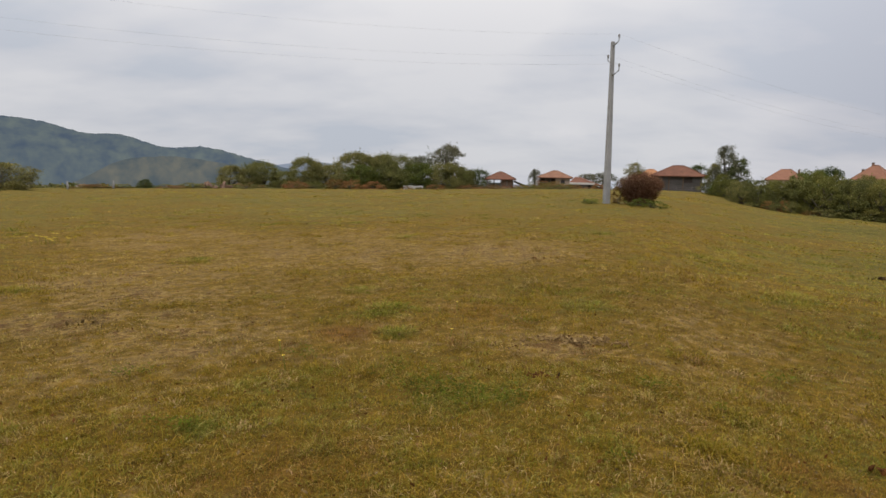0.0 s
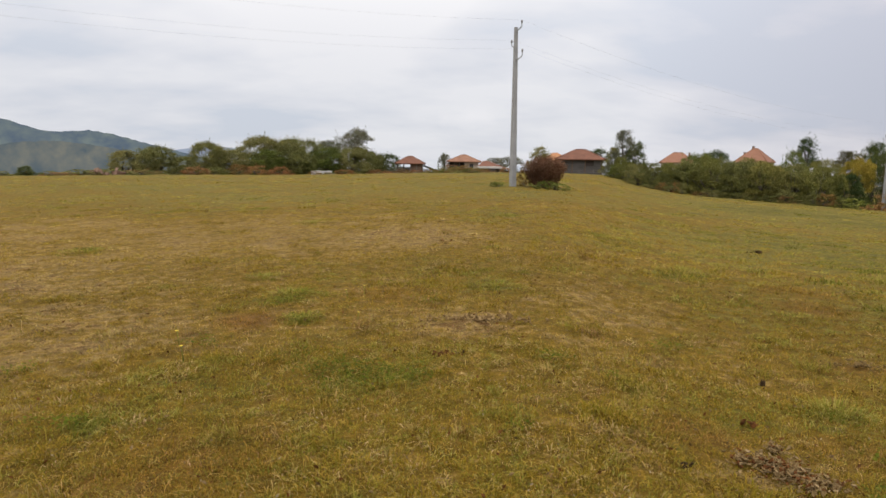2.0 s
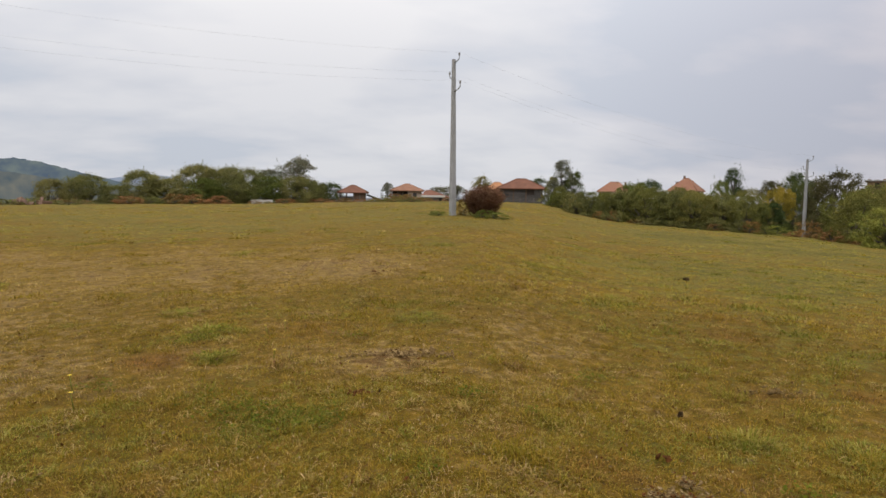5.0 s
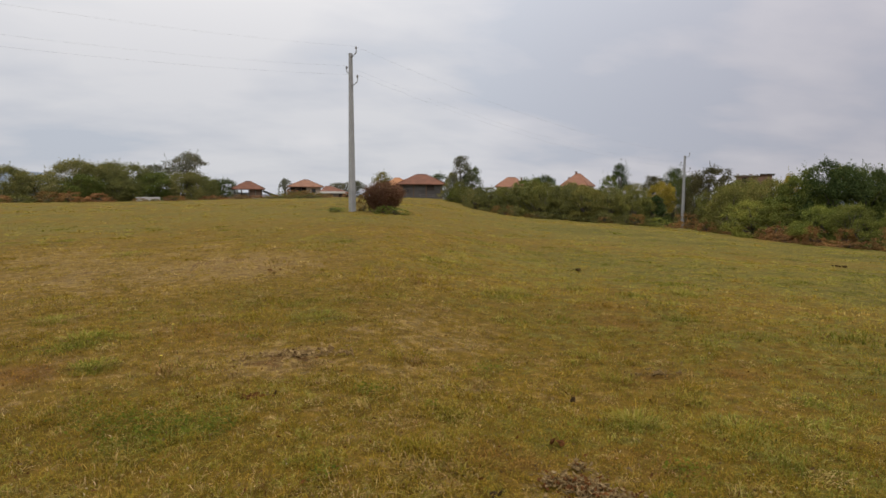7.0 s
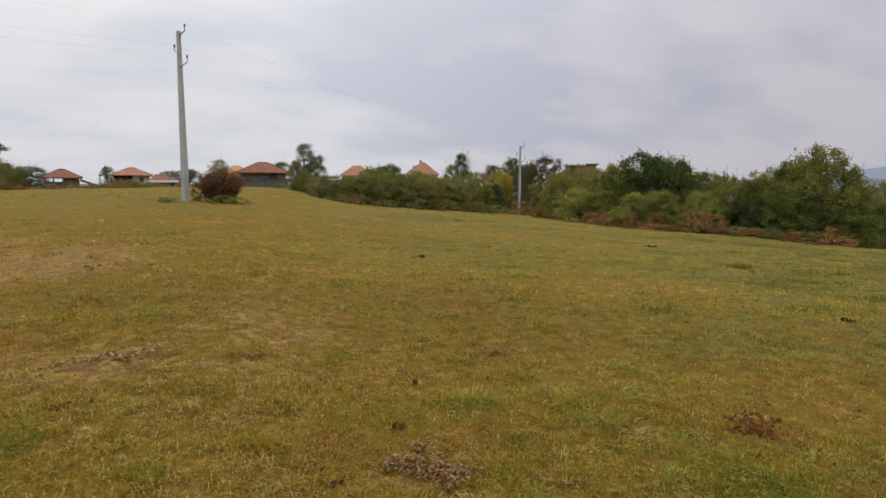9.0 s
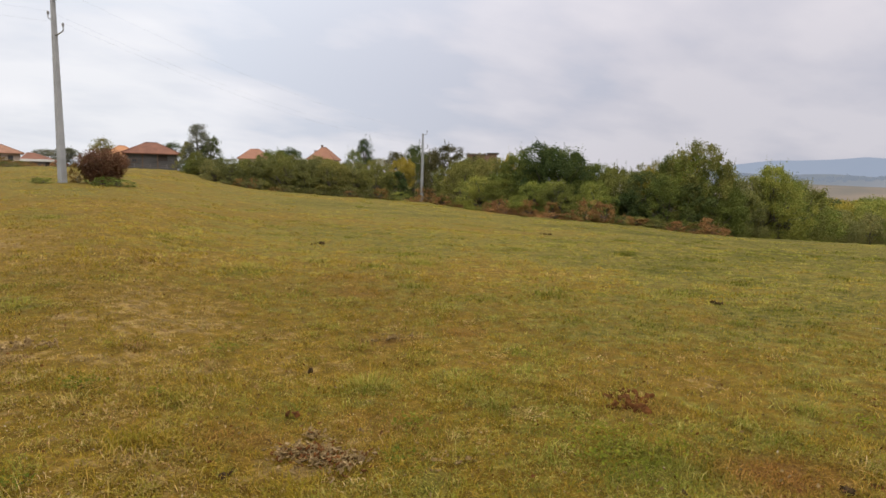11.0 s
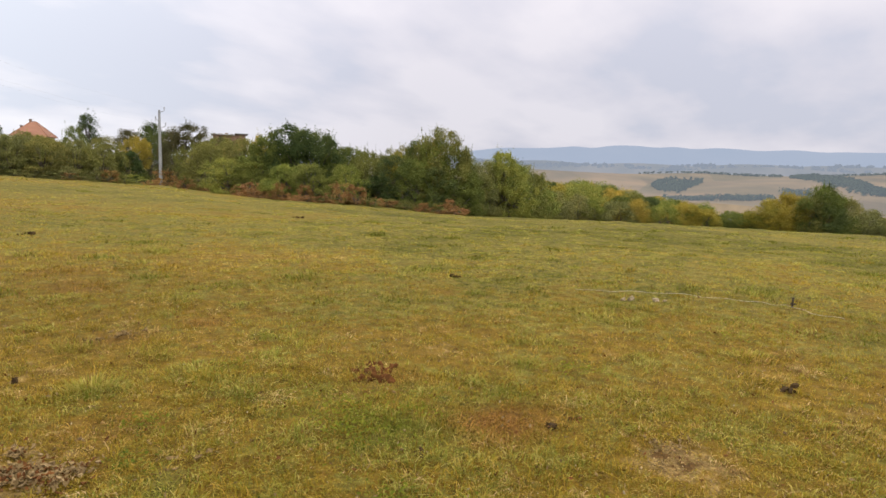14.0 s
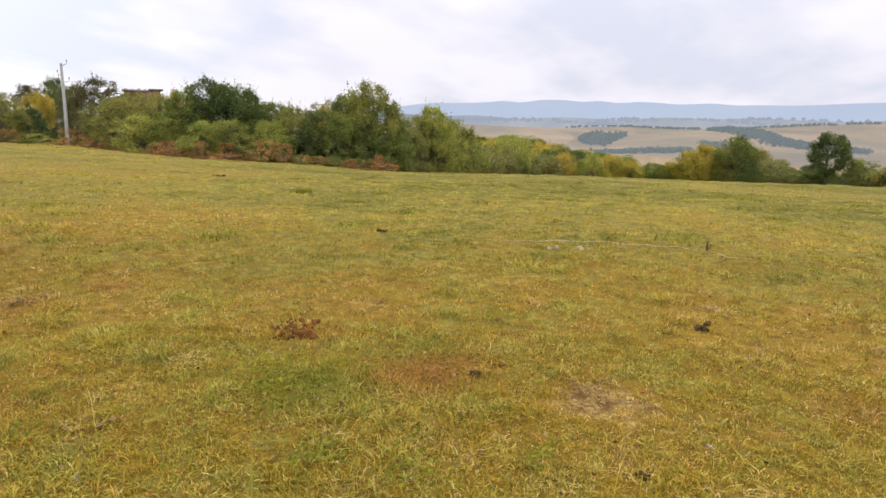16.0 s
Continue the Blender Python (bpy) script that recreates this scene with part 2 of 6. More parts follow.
def painted_haze(nodes, links, b, air, veil):
    """Haze over the far backdrop, painted into its own material as a glow."""
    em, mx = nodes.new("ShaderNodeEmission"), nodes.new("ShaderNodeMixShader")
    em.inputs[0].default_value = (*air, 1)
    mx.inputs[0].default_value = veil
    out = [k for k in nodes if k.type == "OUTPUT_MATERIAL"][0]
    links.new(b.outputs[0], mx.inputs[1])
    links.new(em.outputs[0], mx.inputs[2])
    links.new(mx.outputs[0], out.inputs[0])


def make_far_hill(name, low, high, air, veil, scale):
    """Wooded hills in the distance: a backdrop with haze mixed into its colour as a glow."""
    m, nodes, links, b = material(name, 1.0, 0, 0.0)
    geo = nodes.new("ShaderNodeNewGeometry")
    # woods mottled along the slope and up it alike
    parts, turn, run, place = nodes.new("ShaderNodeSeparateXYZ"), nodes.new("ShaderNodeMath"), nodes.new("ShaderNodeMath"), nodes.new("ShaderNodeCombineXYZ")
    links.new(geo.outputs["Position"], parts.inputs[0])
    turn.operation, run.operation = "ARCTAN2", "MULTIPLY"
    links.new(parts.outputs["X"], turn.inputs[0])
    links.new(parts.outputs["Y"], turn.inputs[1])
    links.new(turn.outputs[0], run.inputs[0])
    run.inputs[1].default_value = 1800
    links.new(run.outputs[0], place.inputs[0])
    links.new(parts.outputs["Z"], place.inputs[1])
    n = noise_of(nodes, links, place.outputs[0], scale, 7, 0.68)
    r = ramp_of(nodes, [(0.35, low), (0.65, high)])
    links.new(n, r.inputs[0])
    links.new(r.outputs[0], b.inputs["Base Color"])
    painted_haze(nodes, links, b, air, veil)
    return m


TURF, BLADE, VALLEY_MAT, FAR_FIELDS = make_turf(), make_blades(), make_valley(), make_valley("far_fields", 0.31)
# same grass, brightened in colour to offset the shade on far blades
BLADE_LIFTED = make_blades("far_grass_lifted", 1.38, 0.4)
LEAF = {
    "green": leaf_material("leaf_green", (0.050, 0.068, 0.016), (0.114, 0.135, 0.032), (0.172, 0.190, 0.044), (0.188, 0.176, 0.046)),
    "dark": leaf_material("leaf_dark", (0.027, 0.043, 0.016), (0.060, 0.082, 0.028), (0.094, 0.117, 0.036), (0.120, 0.130, 0.042)),
    "olive": leaf_material("leaf_olive", (0.070, 0.078, 0.022), (0.150, 0.150, 0.041), (0.208, 0.200, 0.056), (0.240, 0.198, 0.058)),
    "light": leaf_material("leaf_light", (0.080, 0.106, 0.022), (0.176, 0.196, 0.042), (0.258, 0.270, 0.060), (0.310, 0.282, 0.074)),
    "yellow": leaf_material("leaf_yellow", (0.095, 0.088, 0.016), (0.270, 0.222, 0.038), (0.380, 0.305, 0.052), (0.400, 0.270, 0.045)),
    "rust": leaf_material("leaf_rust", (0.120, 0.066, 0.026), (0.255, 0.140, 0.056), (0.350, 0.212, 0.090), (0.200, 0.165, 0.052)),
    "brown": leaf_material("leaf_brown", (0.072, 0.042, 0.026), (0.135, 0.074, 0.042), (0.185, 0.108, 0.060), (0.150, 0.118, 0.048)),
    "umber": leaf_material("leaf_umber", (0.048, 0.046, 0.022), (0.096, 0.086, 0.040), (0.132, 0.116, 0.054), (0.150, 0.114, 0.050)),
    "soft": leaf_material("leaf_soft", (0.090, 0.098, 0.034), (0.168, 0.166, 0.058), (0.228, 0.218, 0.080), (0.250, 0.210, 0.080)),
    "grey": leaf_material("leaf_grey", (0.070, 0.074, 0.050), (0.128, 0.130, 0.088), (0.180, 0.180, 0.125), (0.200, 0.178, 0.110)),
    "weed": leaf_material("leaf_weed", (0.034, 0.042, 0.004), (0.092, 0.104, 0.008), (0.160, 0.168, 0.016), (0.190, 0.192, 0.028)),
}
BARK = plain("bark", (0.045, 0.038, 0.030), (0.13, 0.115, 0.095), 5, 0.95, 60, 0.01)
CONCRETE = plain("weathered_concrete", (0.19, 0.19, 0.195), (0.31, 0.31, 0.31), 1.5, 0.9, 35, 0.003)
STEEL = plain("galvanised_steel", (0.22, 0.22, 0.22), (0.34, 0.34, 0.35), 12, 0.5, 60, 0.001, 0.7)
WIRE = plain("wire_aluminium", (0.35, 0.36, 0.37), (0.45, 0.46, 0.47), 3, 0.5, 30, 0.001, 0.5)
PORCELAIN = plain("grey_porcelain", (0.13, 0.125, 0.12), (0.22, 0.21, 0.20), 20, 0.25, 60, 0.0005)
TILE = plain("clay_roof_tile", (0.088, 0.036, 0.022), (0.162, 0.070, 0.042), 0.8, 0.85, 5, 0.03)
TILE_OLD = plain("old_clay_tile", (0.14, 0.068, 0.042), (0.24, 0.125, 0.078), 0.8, 0.9, 5, 0.03)
TILE_PALE = plain("faded_orange_tile", (0.155, 0.070, 0.042), (0.245, 0.118, 0.075), 0.8, 0.85, 5, 0.03)
TILE_NEW = plain("bright_clay_tile", (0.25, 0.112, 0.05), (0.34, 0.165, 0.078), 0.8, 0.8, 5, 0.03)
BOARD = plain("grey_boards", (0.070, 0.064, 0.060), (0.16, 0.148, 0.138), 1.2, 0.95, 12, 0.01, 0, (6, 6, 0.4))
BOARD_BROWN = plain("brown_boards", (0.06, 0.042, 0.03), (0.15, 0.10, 0.075), 1.2, 0.95, 12, 0.01, 0, (6, 6, 0.4))
PLASTER = plain("beige_plaster", (0.27, 0.225, 0.19), (0.40, 0.335, 0.285), 0.7, 0.95, 9, 0.01)
LIME = plain("white_limewash", (0.36, 0.35, 0.335), (0.54, 0.53, 0.51), 0.9, 0.95, 9, 0.01)
BOARD_DARK = plain("dark_grey_boards", (0.040, 0.037, 0.037), (0.115, 0.107, 0.103), 1.2, 0.95, 12, 0.01, 0, (0.5, 6, 5))
BRICK = plain("raw_block_wall", (0.135, 0.085, 0.06), (0.215, 0.14, 0.105), 1.6, 0.95, 8, 0.02)
GLASS = plain("dark_window_glass", (0.02, 0.022, 0.025), (0.04, 0.045, 0.05), 1, 0.1, 5, 0.0005)
# dark wood, also set on walls where openings lie in shade
DARK = plain("dark_wood_and_shade", (0.02, 0.016, 0.013), (0.045, 0.036, 0.03), 2, 0.9, 14, 0.004)
DUNG = plain("dry_dung", (0.036, 0.015, 0.005), (0.140, 0.056, 0.016), 14, 0.95, 90, 0.004)
DUNG_OLD = plain("dark_old_dung", (0.020, 0.013, 0.006), (0.070, 0.042, 0.018), 14, 0.95, 90, 0.004)
LITTER = plain("dry_leaf_litter", (0.055, 0.034, 0.012), (0.235, 0.160, 0.070), 18, 0.95, 70, 0.002)
CHIPS = plain("pale_dry_chips", (0.09, 0.060, 0.028), (0.26, 0.182, 0.092), 18, 0.95, 70, 0.002)
STRAW = plain("straw_flakes", (0.115, 0.070, 0.028), (0.285, 0.195, 0.088), 18, 0.95, 70, 0.002)
STRAW_PALE = plain("bleached_straw", (0.22, 0.165, 0.085), (0.38, 0.30, 0.18), 18, 0.95, 70, 0.002)
STONE = plain("pale_stone", (0.15, 0.115, 0.07), (0.28, 0.22, 0.14), 9, 0.95, 60, 0.004)
ROPE = plain("pale_rope", (0.23, 0.205, 0.165), (0.36, 0.325, 0.265), 30, 0.95, 160, 0.001)
IRON = plain("rusty_iron", (0.025, 0.018, 0.014), (0.075, 0.050, 0.036), 20, 0.8, 80, 0.001, 0.4)
PETAL = plain("yellow_petal", (0.50, 0.36, 0.02), (0.65, 0.50, 0.04), 40, 0.7, 90, 0.0005)
# far land: the last colour is haze glowing from the surface itself
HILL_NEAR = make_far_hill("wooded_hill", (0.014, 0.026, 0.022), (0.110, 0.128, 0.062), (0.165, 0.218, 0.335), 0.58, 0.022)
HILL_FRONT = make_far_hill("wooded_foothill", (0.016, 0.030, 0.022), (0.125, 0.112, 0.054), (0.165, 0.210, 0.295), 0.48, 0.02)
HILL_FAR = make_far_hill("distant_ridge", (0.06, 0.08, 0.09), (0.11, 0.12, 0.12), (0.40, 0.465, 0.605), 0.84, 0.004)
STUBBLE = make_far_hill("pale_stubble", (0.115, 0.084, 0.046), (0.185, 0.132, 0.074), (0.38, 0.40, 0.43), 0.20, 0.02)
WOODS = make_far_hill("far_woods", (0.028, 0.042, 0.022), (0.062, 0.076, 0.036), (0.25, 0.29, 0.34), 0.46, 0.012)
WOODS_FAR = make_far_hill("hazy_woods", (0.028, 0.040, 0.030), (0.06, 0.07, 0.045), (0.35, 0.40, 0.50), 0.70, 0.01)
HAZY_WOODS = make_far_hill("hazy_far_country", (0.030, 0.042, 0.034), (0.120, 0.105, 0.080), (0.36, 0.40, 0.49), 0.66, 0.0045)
SLOPE_SCRUB = leaf_material("slope_scrub", (0.045, 0.056, 0.015), (0.105, 0.110, 0.030), (0.17, 0.155, 0.045), (0.24, 0.17, 0.05))


# ---- the lie of the land ----
# bearing of the pasture's rim from the standing point, its distance, its rise and its fall
RIM = [(-180, 80, 0.6, 0.3), (-60, 95, 0.3, 0.0), (-35, 100, 0.1, 0.0), (-19, 105, 0.6, 0.0), (-5, 115, 0.95, 0.0), (6, 120, 1.5, 0.0),
       (15, 115, 1.75, 0.0), (20, 110, 1.46, 0.0), (24, 104, 0.86, 0.1), (28, 94, 0.40, 0.62), (33, 82, 0.15, 0.76), (42, 68, 0.05, 1.0),
       (51, 48, 0.0, 1.03), (57, 43, 0.0, 1.02), (65, 42, 0.0, 1.36), (72, 58, 0.0, 2.95), (80, 72, 0.0, 4.45), (96, 75, 0.0, 4.55),
       (108, 75, 0.0, 3.95), (140, 70, 0.0, 1.5), (180, 80, 0.6, 0.3)]
# heights of the land beyond, by distance, for the hill side, the village side and the valley side
FAR = [70, 110, 200, 320, 500, 800, 1300, 2000, 2600, 3500, 4900]
HILL = [0.0, -1.0, -5, -9, -14, -18, -18, -10, 0, 10, 20]
VILLAGE = [0.0, 0.0, 0.0, -2, -6, -12, -15, -10, 0, 10, 20]
VALLEY = [0.0, -2.0, -9, -19, -31, -42, -28, 10, 22, 48, 70]


def smooth_table(x, xs, ys):
    i = np.clip(np.searchsorted(xs, x) - 1, 0, len(xs) - 2)
    xs, ys = np.asarray(xs, float), np.asarray(ys, float)
    u = np.clip((x - xs[i]) / (xs[i + 1] - xs[i]), 0, 1)
    slope = np.gradient(ys, xs)
    h = xs[i + 1] - xs[i]
    return ((2 * u**3 - 3 * u**2 + 1) * ys[i] + (u**3 - 2 * u**2 + u) * h * slope[i]
            + (3 * u**2 - 2 * u**3) * ys[i + 1] + (u**3 - u**2) * h * slope[i + 1])


def height(x, y):
    """Height of the ground at x, y."""
    x, y = np.asarray(x, float), np.asarray(y, float)
    r, b = np.hypot(x, y), np.degrees(np.arctan2(x, y))
    rim = np.array(RIM, float)
    d, up, down = (smooth_table(b, rim[:, 0], rim[:, k]) for k in (1, 2, 3))
    u = r / d
    v = np.minimum(u, 1)
    z = up * v * (2.4 - 1.4 * v) - down * v * v
    side = np.clip((b - 50) / 18, 0, 1)
    left = np.clip((22 - b) / 20, 0, 1)
    out = np.maximum(r - d, 0) + 70
    far = (smooth_table(out, FAR, VALLEY) * side + (1 - side) * (smooth_table(out, FAR, VILLAGE) * (1 - left) + smooth_table(out, FAR, HILL) * left))
    # a broad swell in the far fields
    swell = np.clip((r - 1250) / 700, 0, 1)
    far = far + 13 * np.clip((b - 86) / 8, 0, 1) * np.clip((150 - b) / 20, 0, 1) * swell * swell * (3 - 2 * swell)
    far = np.where(r > d, far, 0)
    # the ground lifts again towards the village barn
    late = np.clip((r - 52) / 40, 0, 1)
    z = z + np.interp(b, [15, 20, 22.5, 24, 26.5], [0, 0.3, 0.6, 0.45, 0]) * late * late * (3 - 2 * late) * (r < 600)
    near = np.exp(-((r - 9) / 30) ** 2)
    z = z + far + 0.035 * near * np.sin(0.55 * x + 0.8) * np.cos(0.47 * y - 0.4) * np.minimum(r / 4, 1)
    return z


def spot(bearing, distance):
    """Plan place by bearing and distance from the standing point."""
    a = radians(bearing)
    return distance * math.sin(a), distance * math.cos(a)


# worn, lush and rusty areas of the turf: x, y, radius, strength
DRY = [(-7.3, 16.0, 4.0, 1.0), (-4.0, 15.0, 3.5, 1.0), (-2.4, 13.5, 3.5, 0.9), (1.0, 12.8, 2.2, 0.9), (-4.4, 9.5, 3.2, 0.9), (-4.35, 6.86, 0.9, 1.2), (-2.7, 6.2, 1.8, 0.8),
       (4.27, 0.0, 0.3, 1.5), (6.1, 2.5, 0.8, 0.6), (6.7, 0.55, 0.5, 0.6), (5.8, 2.8, 0.6, 0.5), (9.5, 8.0, 2.0, 0.3), (14.0, 20.0, 5.0, 0.3), (1.25, 5.96, 0.6, 1.0),
       (3.0, 6.5, 1.0, 0.5), (-1.5, 18.4, 4.0, 0.6), (5.7, 20.0, 3.0, 0.5), (2.4, 3.04, 0.4, 1.0)]
LUSH = [(0.15, 4.55, 0.42, 0.5), (0.5, 4.85, 0.3, 0.4), (-0.8, 7.4, 0.5, 0.5), (5.2, 9.4, 0.8, 0.75), (5.8, 13.0, 1.4, 0.5), (-4.8, 11.95, 0.35, 1.0), (3.37, 3.77, 0.25, 0.9), (3.88, 3.26, 0.42, 0.8),
        (3.82, 1.5, 0.42, 0.9), (3.5, 1.1, 0.3, 0.6), (-1.6, 3.9, 0.2, 0.8), (6.95, -0.6, 0.5, 0.7), (3.9, -1.3, 0.35, 0.6), (8.6, 0.7, 1.0, 0.6), (2.67, 2.34, 0.2, 0.8), (4.0, 3.5, 0.25, 0.7),
        (-0.55, 6.5, 0.18, 1.0), (12.3, 10.3, 1.2, 0.6), (12.0, 30.0, 5.0, 0.6), (8.6, 8.9, 0.9, 0.5), (1.7, 7.5, 0.5, 0.5), (-6.2, 8.8, 0.4, 0.7), (6.4, 1.3, 0.6, 0.6), (13.7, 25.3, 4.0, 0.5)]
RUST = [(4.25, 1.07, 0.38, 0.9), (5.24, 4.6, 0.24, 0.7), (4.44, 4.75, 0.36, 0.45), (-1.06, 6.45, 0.34, 0.75), (0.55, 7.4, 0.6, 0.3), (7.0, -0.8, 0.4, 0.3), (4.7, 2.15, 0.3, 0.5),
        (5.7, 6.9, 0.5, 0.4), (2.13, 3.54, 0.3, 0.6), (-0.9, 3.3, 0.5, 0.4), (3.0, 3.1, 0.3, 0.35), (4.6, -1.5, 0.25, 0.4), (6.3, 8.1, 0.6, 0.35)]


def areas(x, y, spots):
    wob = 0.25 * np.sin(3.1 * x + 1.7 * np.sin(2.3 * y)) + 0.2 * np.sin(5.3 * y + 1.3 * np.sin(4.1 * x))
    s = np.zeros_like(x)
    for px, py, pr, k in spots:
        d = np.hypot(x - px, y - py) / pr
        s = np.maximum(s, k * np.clip(1.4 - d * (1 + 0.5 * wob), 0, 1))
    return s


def fill(me, verts, faces, smooth=False):
    """Verts (n, 3) and equal-sided faces (m, k) into a mesh, quickly."""
    n, (f, k) = len(verts), faces.shape
    me.vertices.add(n)
    me.vertices.foreach_set("co", np.asarray(verts, np.float32).ravel())
    me.loops.add(f * k)
    me.loops.foreach_set("vertex_index", faces.astype(np.int32).ravel())
    me.polygons.add(f)
    me.polygons.foreach_set("loop_start", np.arange(0, f * k, k, dtype=np.int32))
    me.polygons.foreach_set("use_smooth", np.full(f, smooth))
    me.update(calc_edges=True)
    return me


def paint_areas(me, x, y):
    for name, spots in (("dry", DRY), ("lush", LUSH), ("rust", RUST)):
        amount = areas(x, y, spots) * (0.58 if name == "lush" else 1.0)
        if name == "lush":
            away, side = np.hypot(x, y), np.clip((np.degrees(np.arctan2(x, y)) - 15) / 55, 0, 1)
            amount = np.maximum(amount, np.clip((away - 4) / 9, 0, 1) * (0.16 + 0.52 * side) + 0.12 * side + (0.28 - 0.14 * side) * np.clip((away - 15) / 14, 0, 1))
        me.attributes.new(name, "FLOAT", "POINT").data.foreach_set("value", amount.astype(np.float32))


def make_ground():
    bearings = np.concatenate([np.arange(-50, 120, 0.75), np.arange(120, 310, 3.0)])
    radii = np.concatenate([[0.6], 0.9 * 1.035 ** np.arange(0, 250)])
    radii = radii[radii < 4850]
    b, r = np.meshgrid(np.radians(bearings), radii)
    x, y = (r * np.sin(b)).ravel(), (r * np.cos(b)).ravel()
    z = height(x, y)
    rr = np.hypot(x, y)
    z += np.where(rr < 70, 0.018 * np.sin(2.9 * x + np.sin(1.7 * y)) * np.sin(3.3 * y + np.sin(2.1 * x)), 0)
    bumps = np.random.default_rng(77).normal(0, 1, z.shape)
    z += np.where(rr < 130, bumps * np.interp(rr, [13, 30, 60], [0, 0.012, 0.05]), 0)
    far = np.clip((rr - 500) / 800, 0, 1)
    z += far * 12 * np.sin(x * 0.0061 + 1.3 * np.sin(y * 0.0044)) * np.cos(y * 0.0063 + 0.8)
    nb, nr = len(bearings), len(radii)
    i = np.arange(nr - 1)[:, None] * nb + np.arange(nb)[None]
    j = np.arange(nr - 1)[:, None] * nb + (np.arange(nb)[None] + 1) % nb
    quads = np.stack([i, i + nb, j + nb, j], -1).reshape(-1, 4)
    me = fill(bpy.data.meshes.new("ground"), np.stack([x, y, z], 1), quads, True)
    hub = bmesh.new()
    hub.from_mesh(me)
    hub.verts.ensure_lookup_table()
    ring = [hub.verts[k] for k in range(nb)]
    mid = hub.verts.new((0, 0, float(height(0.0, 0.01))))
    for k in range(nb):
        hub.faces.new((mid, ring[k], ring[(k + 1) % nb])).smooth = True
    hub.normal_update()
    hub.to_mesh(me)
    hub.free()
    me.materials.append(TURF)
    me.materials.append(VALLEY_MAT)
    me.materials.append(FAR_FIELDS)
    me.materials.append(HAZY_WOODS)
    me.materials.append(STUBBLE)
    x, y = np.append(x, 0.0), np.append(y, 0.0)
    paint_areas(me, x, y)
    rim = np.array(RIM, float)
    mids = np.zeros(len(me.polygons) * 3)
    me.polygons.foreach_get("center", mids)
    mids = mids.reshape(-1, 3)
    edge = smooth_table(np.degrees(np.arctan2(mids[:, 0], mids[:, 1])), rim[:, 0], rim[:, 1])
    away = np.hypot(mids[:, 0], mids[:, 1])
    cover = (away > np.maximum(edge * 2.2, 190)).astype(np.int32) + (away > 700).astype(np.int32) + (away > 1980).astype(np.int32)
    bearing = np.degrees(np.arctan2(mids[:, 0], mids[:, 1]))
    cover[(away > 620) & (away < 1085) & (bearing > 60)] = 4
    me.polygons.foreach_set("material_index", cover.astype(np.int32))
    return tagged(new("ground", me), "grazed olive and straw pasture running into far farmland", "pasture", kind="structure")


make_ground()


def make_hill(name, label, mat, near, deep, crest, rough, seed):
    """A wooded ridge: its crest by bearing and rise in degrees."""
    bs = np.arange(crest[0][0], crest[-1][0] + 0.01, 0.22)
    ks = np.linspace(0, 1, 26)
    cb, ce = [c[0] for c in crest], [c[1] for c in crest]
    b, k = np.meshgrid(bs, ks)
    r = near + deep * k
    x, y = r * np.sin(np.radians(b)), r * np.cos(np.radians(b))
    top = 1.66 + (near + deep) * np.tan(np.radians(smooth_table(b, cb, ce)))
    low = height(near * np.sin(np.radians(b)), near * np.cos(np.radians(b))) - 14
    lump = np.array([noise.fractal(Vector((px / rough, py / rough, seed)), 1.0, 2.1, 5) for px, py in zip(x.ravel(), y.ravel())]).reshape(x.shape)
    rise = k ** 0.85
    z = low + (top - low) * rise + lump * 0.12 * (top - low) * np.sin(np.pi * np.clip(k, 0, 1)) ** 0.8
    z += np.random.default_rng(int(seed)).normal(0, 0.00045, z.shape) * (near + deep) * (k > 0.05) * (near < 2000)
    n, mcount = x.shape
    i = np.arange(n - 1)[:, None] * mcount + np.arange(mcount - 1)[None]
    quads = np.stack([i, i + 1, i + mcount + 1, i + mcount], -1).reshape(-1, 4)
    me = fill(bpy.data.meshes.new(name), np.stack([x.ravel(), y.ravel(), z.ravel()], 1), quads, True)
    me.materials.append(mat)
    return tagged(new(name, me), label, "hill", kind="structure")


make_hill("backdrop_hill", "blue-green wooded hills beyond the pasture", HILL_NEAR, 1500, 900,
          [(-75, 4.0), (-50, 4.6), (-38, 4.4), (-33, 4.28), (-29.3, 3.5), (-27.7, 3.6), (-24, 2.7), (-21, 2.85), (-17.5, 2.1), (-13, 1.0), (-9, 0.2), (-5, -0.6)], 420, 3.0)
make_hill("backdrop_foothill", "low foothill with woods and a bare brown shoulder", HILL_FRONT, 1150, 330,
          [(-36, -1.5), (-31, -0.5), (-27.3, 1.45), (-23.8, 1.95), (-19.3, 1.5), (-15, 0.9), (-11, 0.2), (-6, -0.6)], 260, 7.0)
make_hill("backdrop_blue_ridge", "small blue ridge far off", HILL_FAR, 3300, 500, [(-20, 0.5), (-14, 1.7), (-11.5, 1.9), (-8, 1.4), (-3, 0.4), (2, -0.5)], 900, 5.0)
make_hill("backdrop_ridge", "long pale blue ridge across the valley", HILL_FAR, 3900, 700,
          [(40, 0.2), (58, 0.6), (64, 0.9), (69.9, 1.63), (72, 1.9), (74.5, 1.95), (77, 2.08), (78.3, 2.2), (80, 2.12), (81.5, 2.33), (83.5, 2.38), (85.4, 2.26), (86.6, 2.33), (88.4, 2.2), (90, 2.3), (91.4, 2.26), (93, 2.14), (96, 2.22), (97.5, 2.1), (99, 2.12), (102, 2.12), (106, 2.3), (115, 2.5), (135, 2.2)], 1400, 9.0)


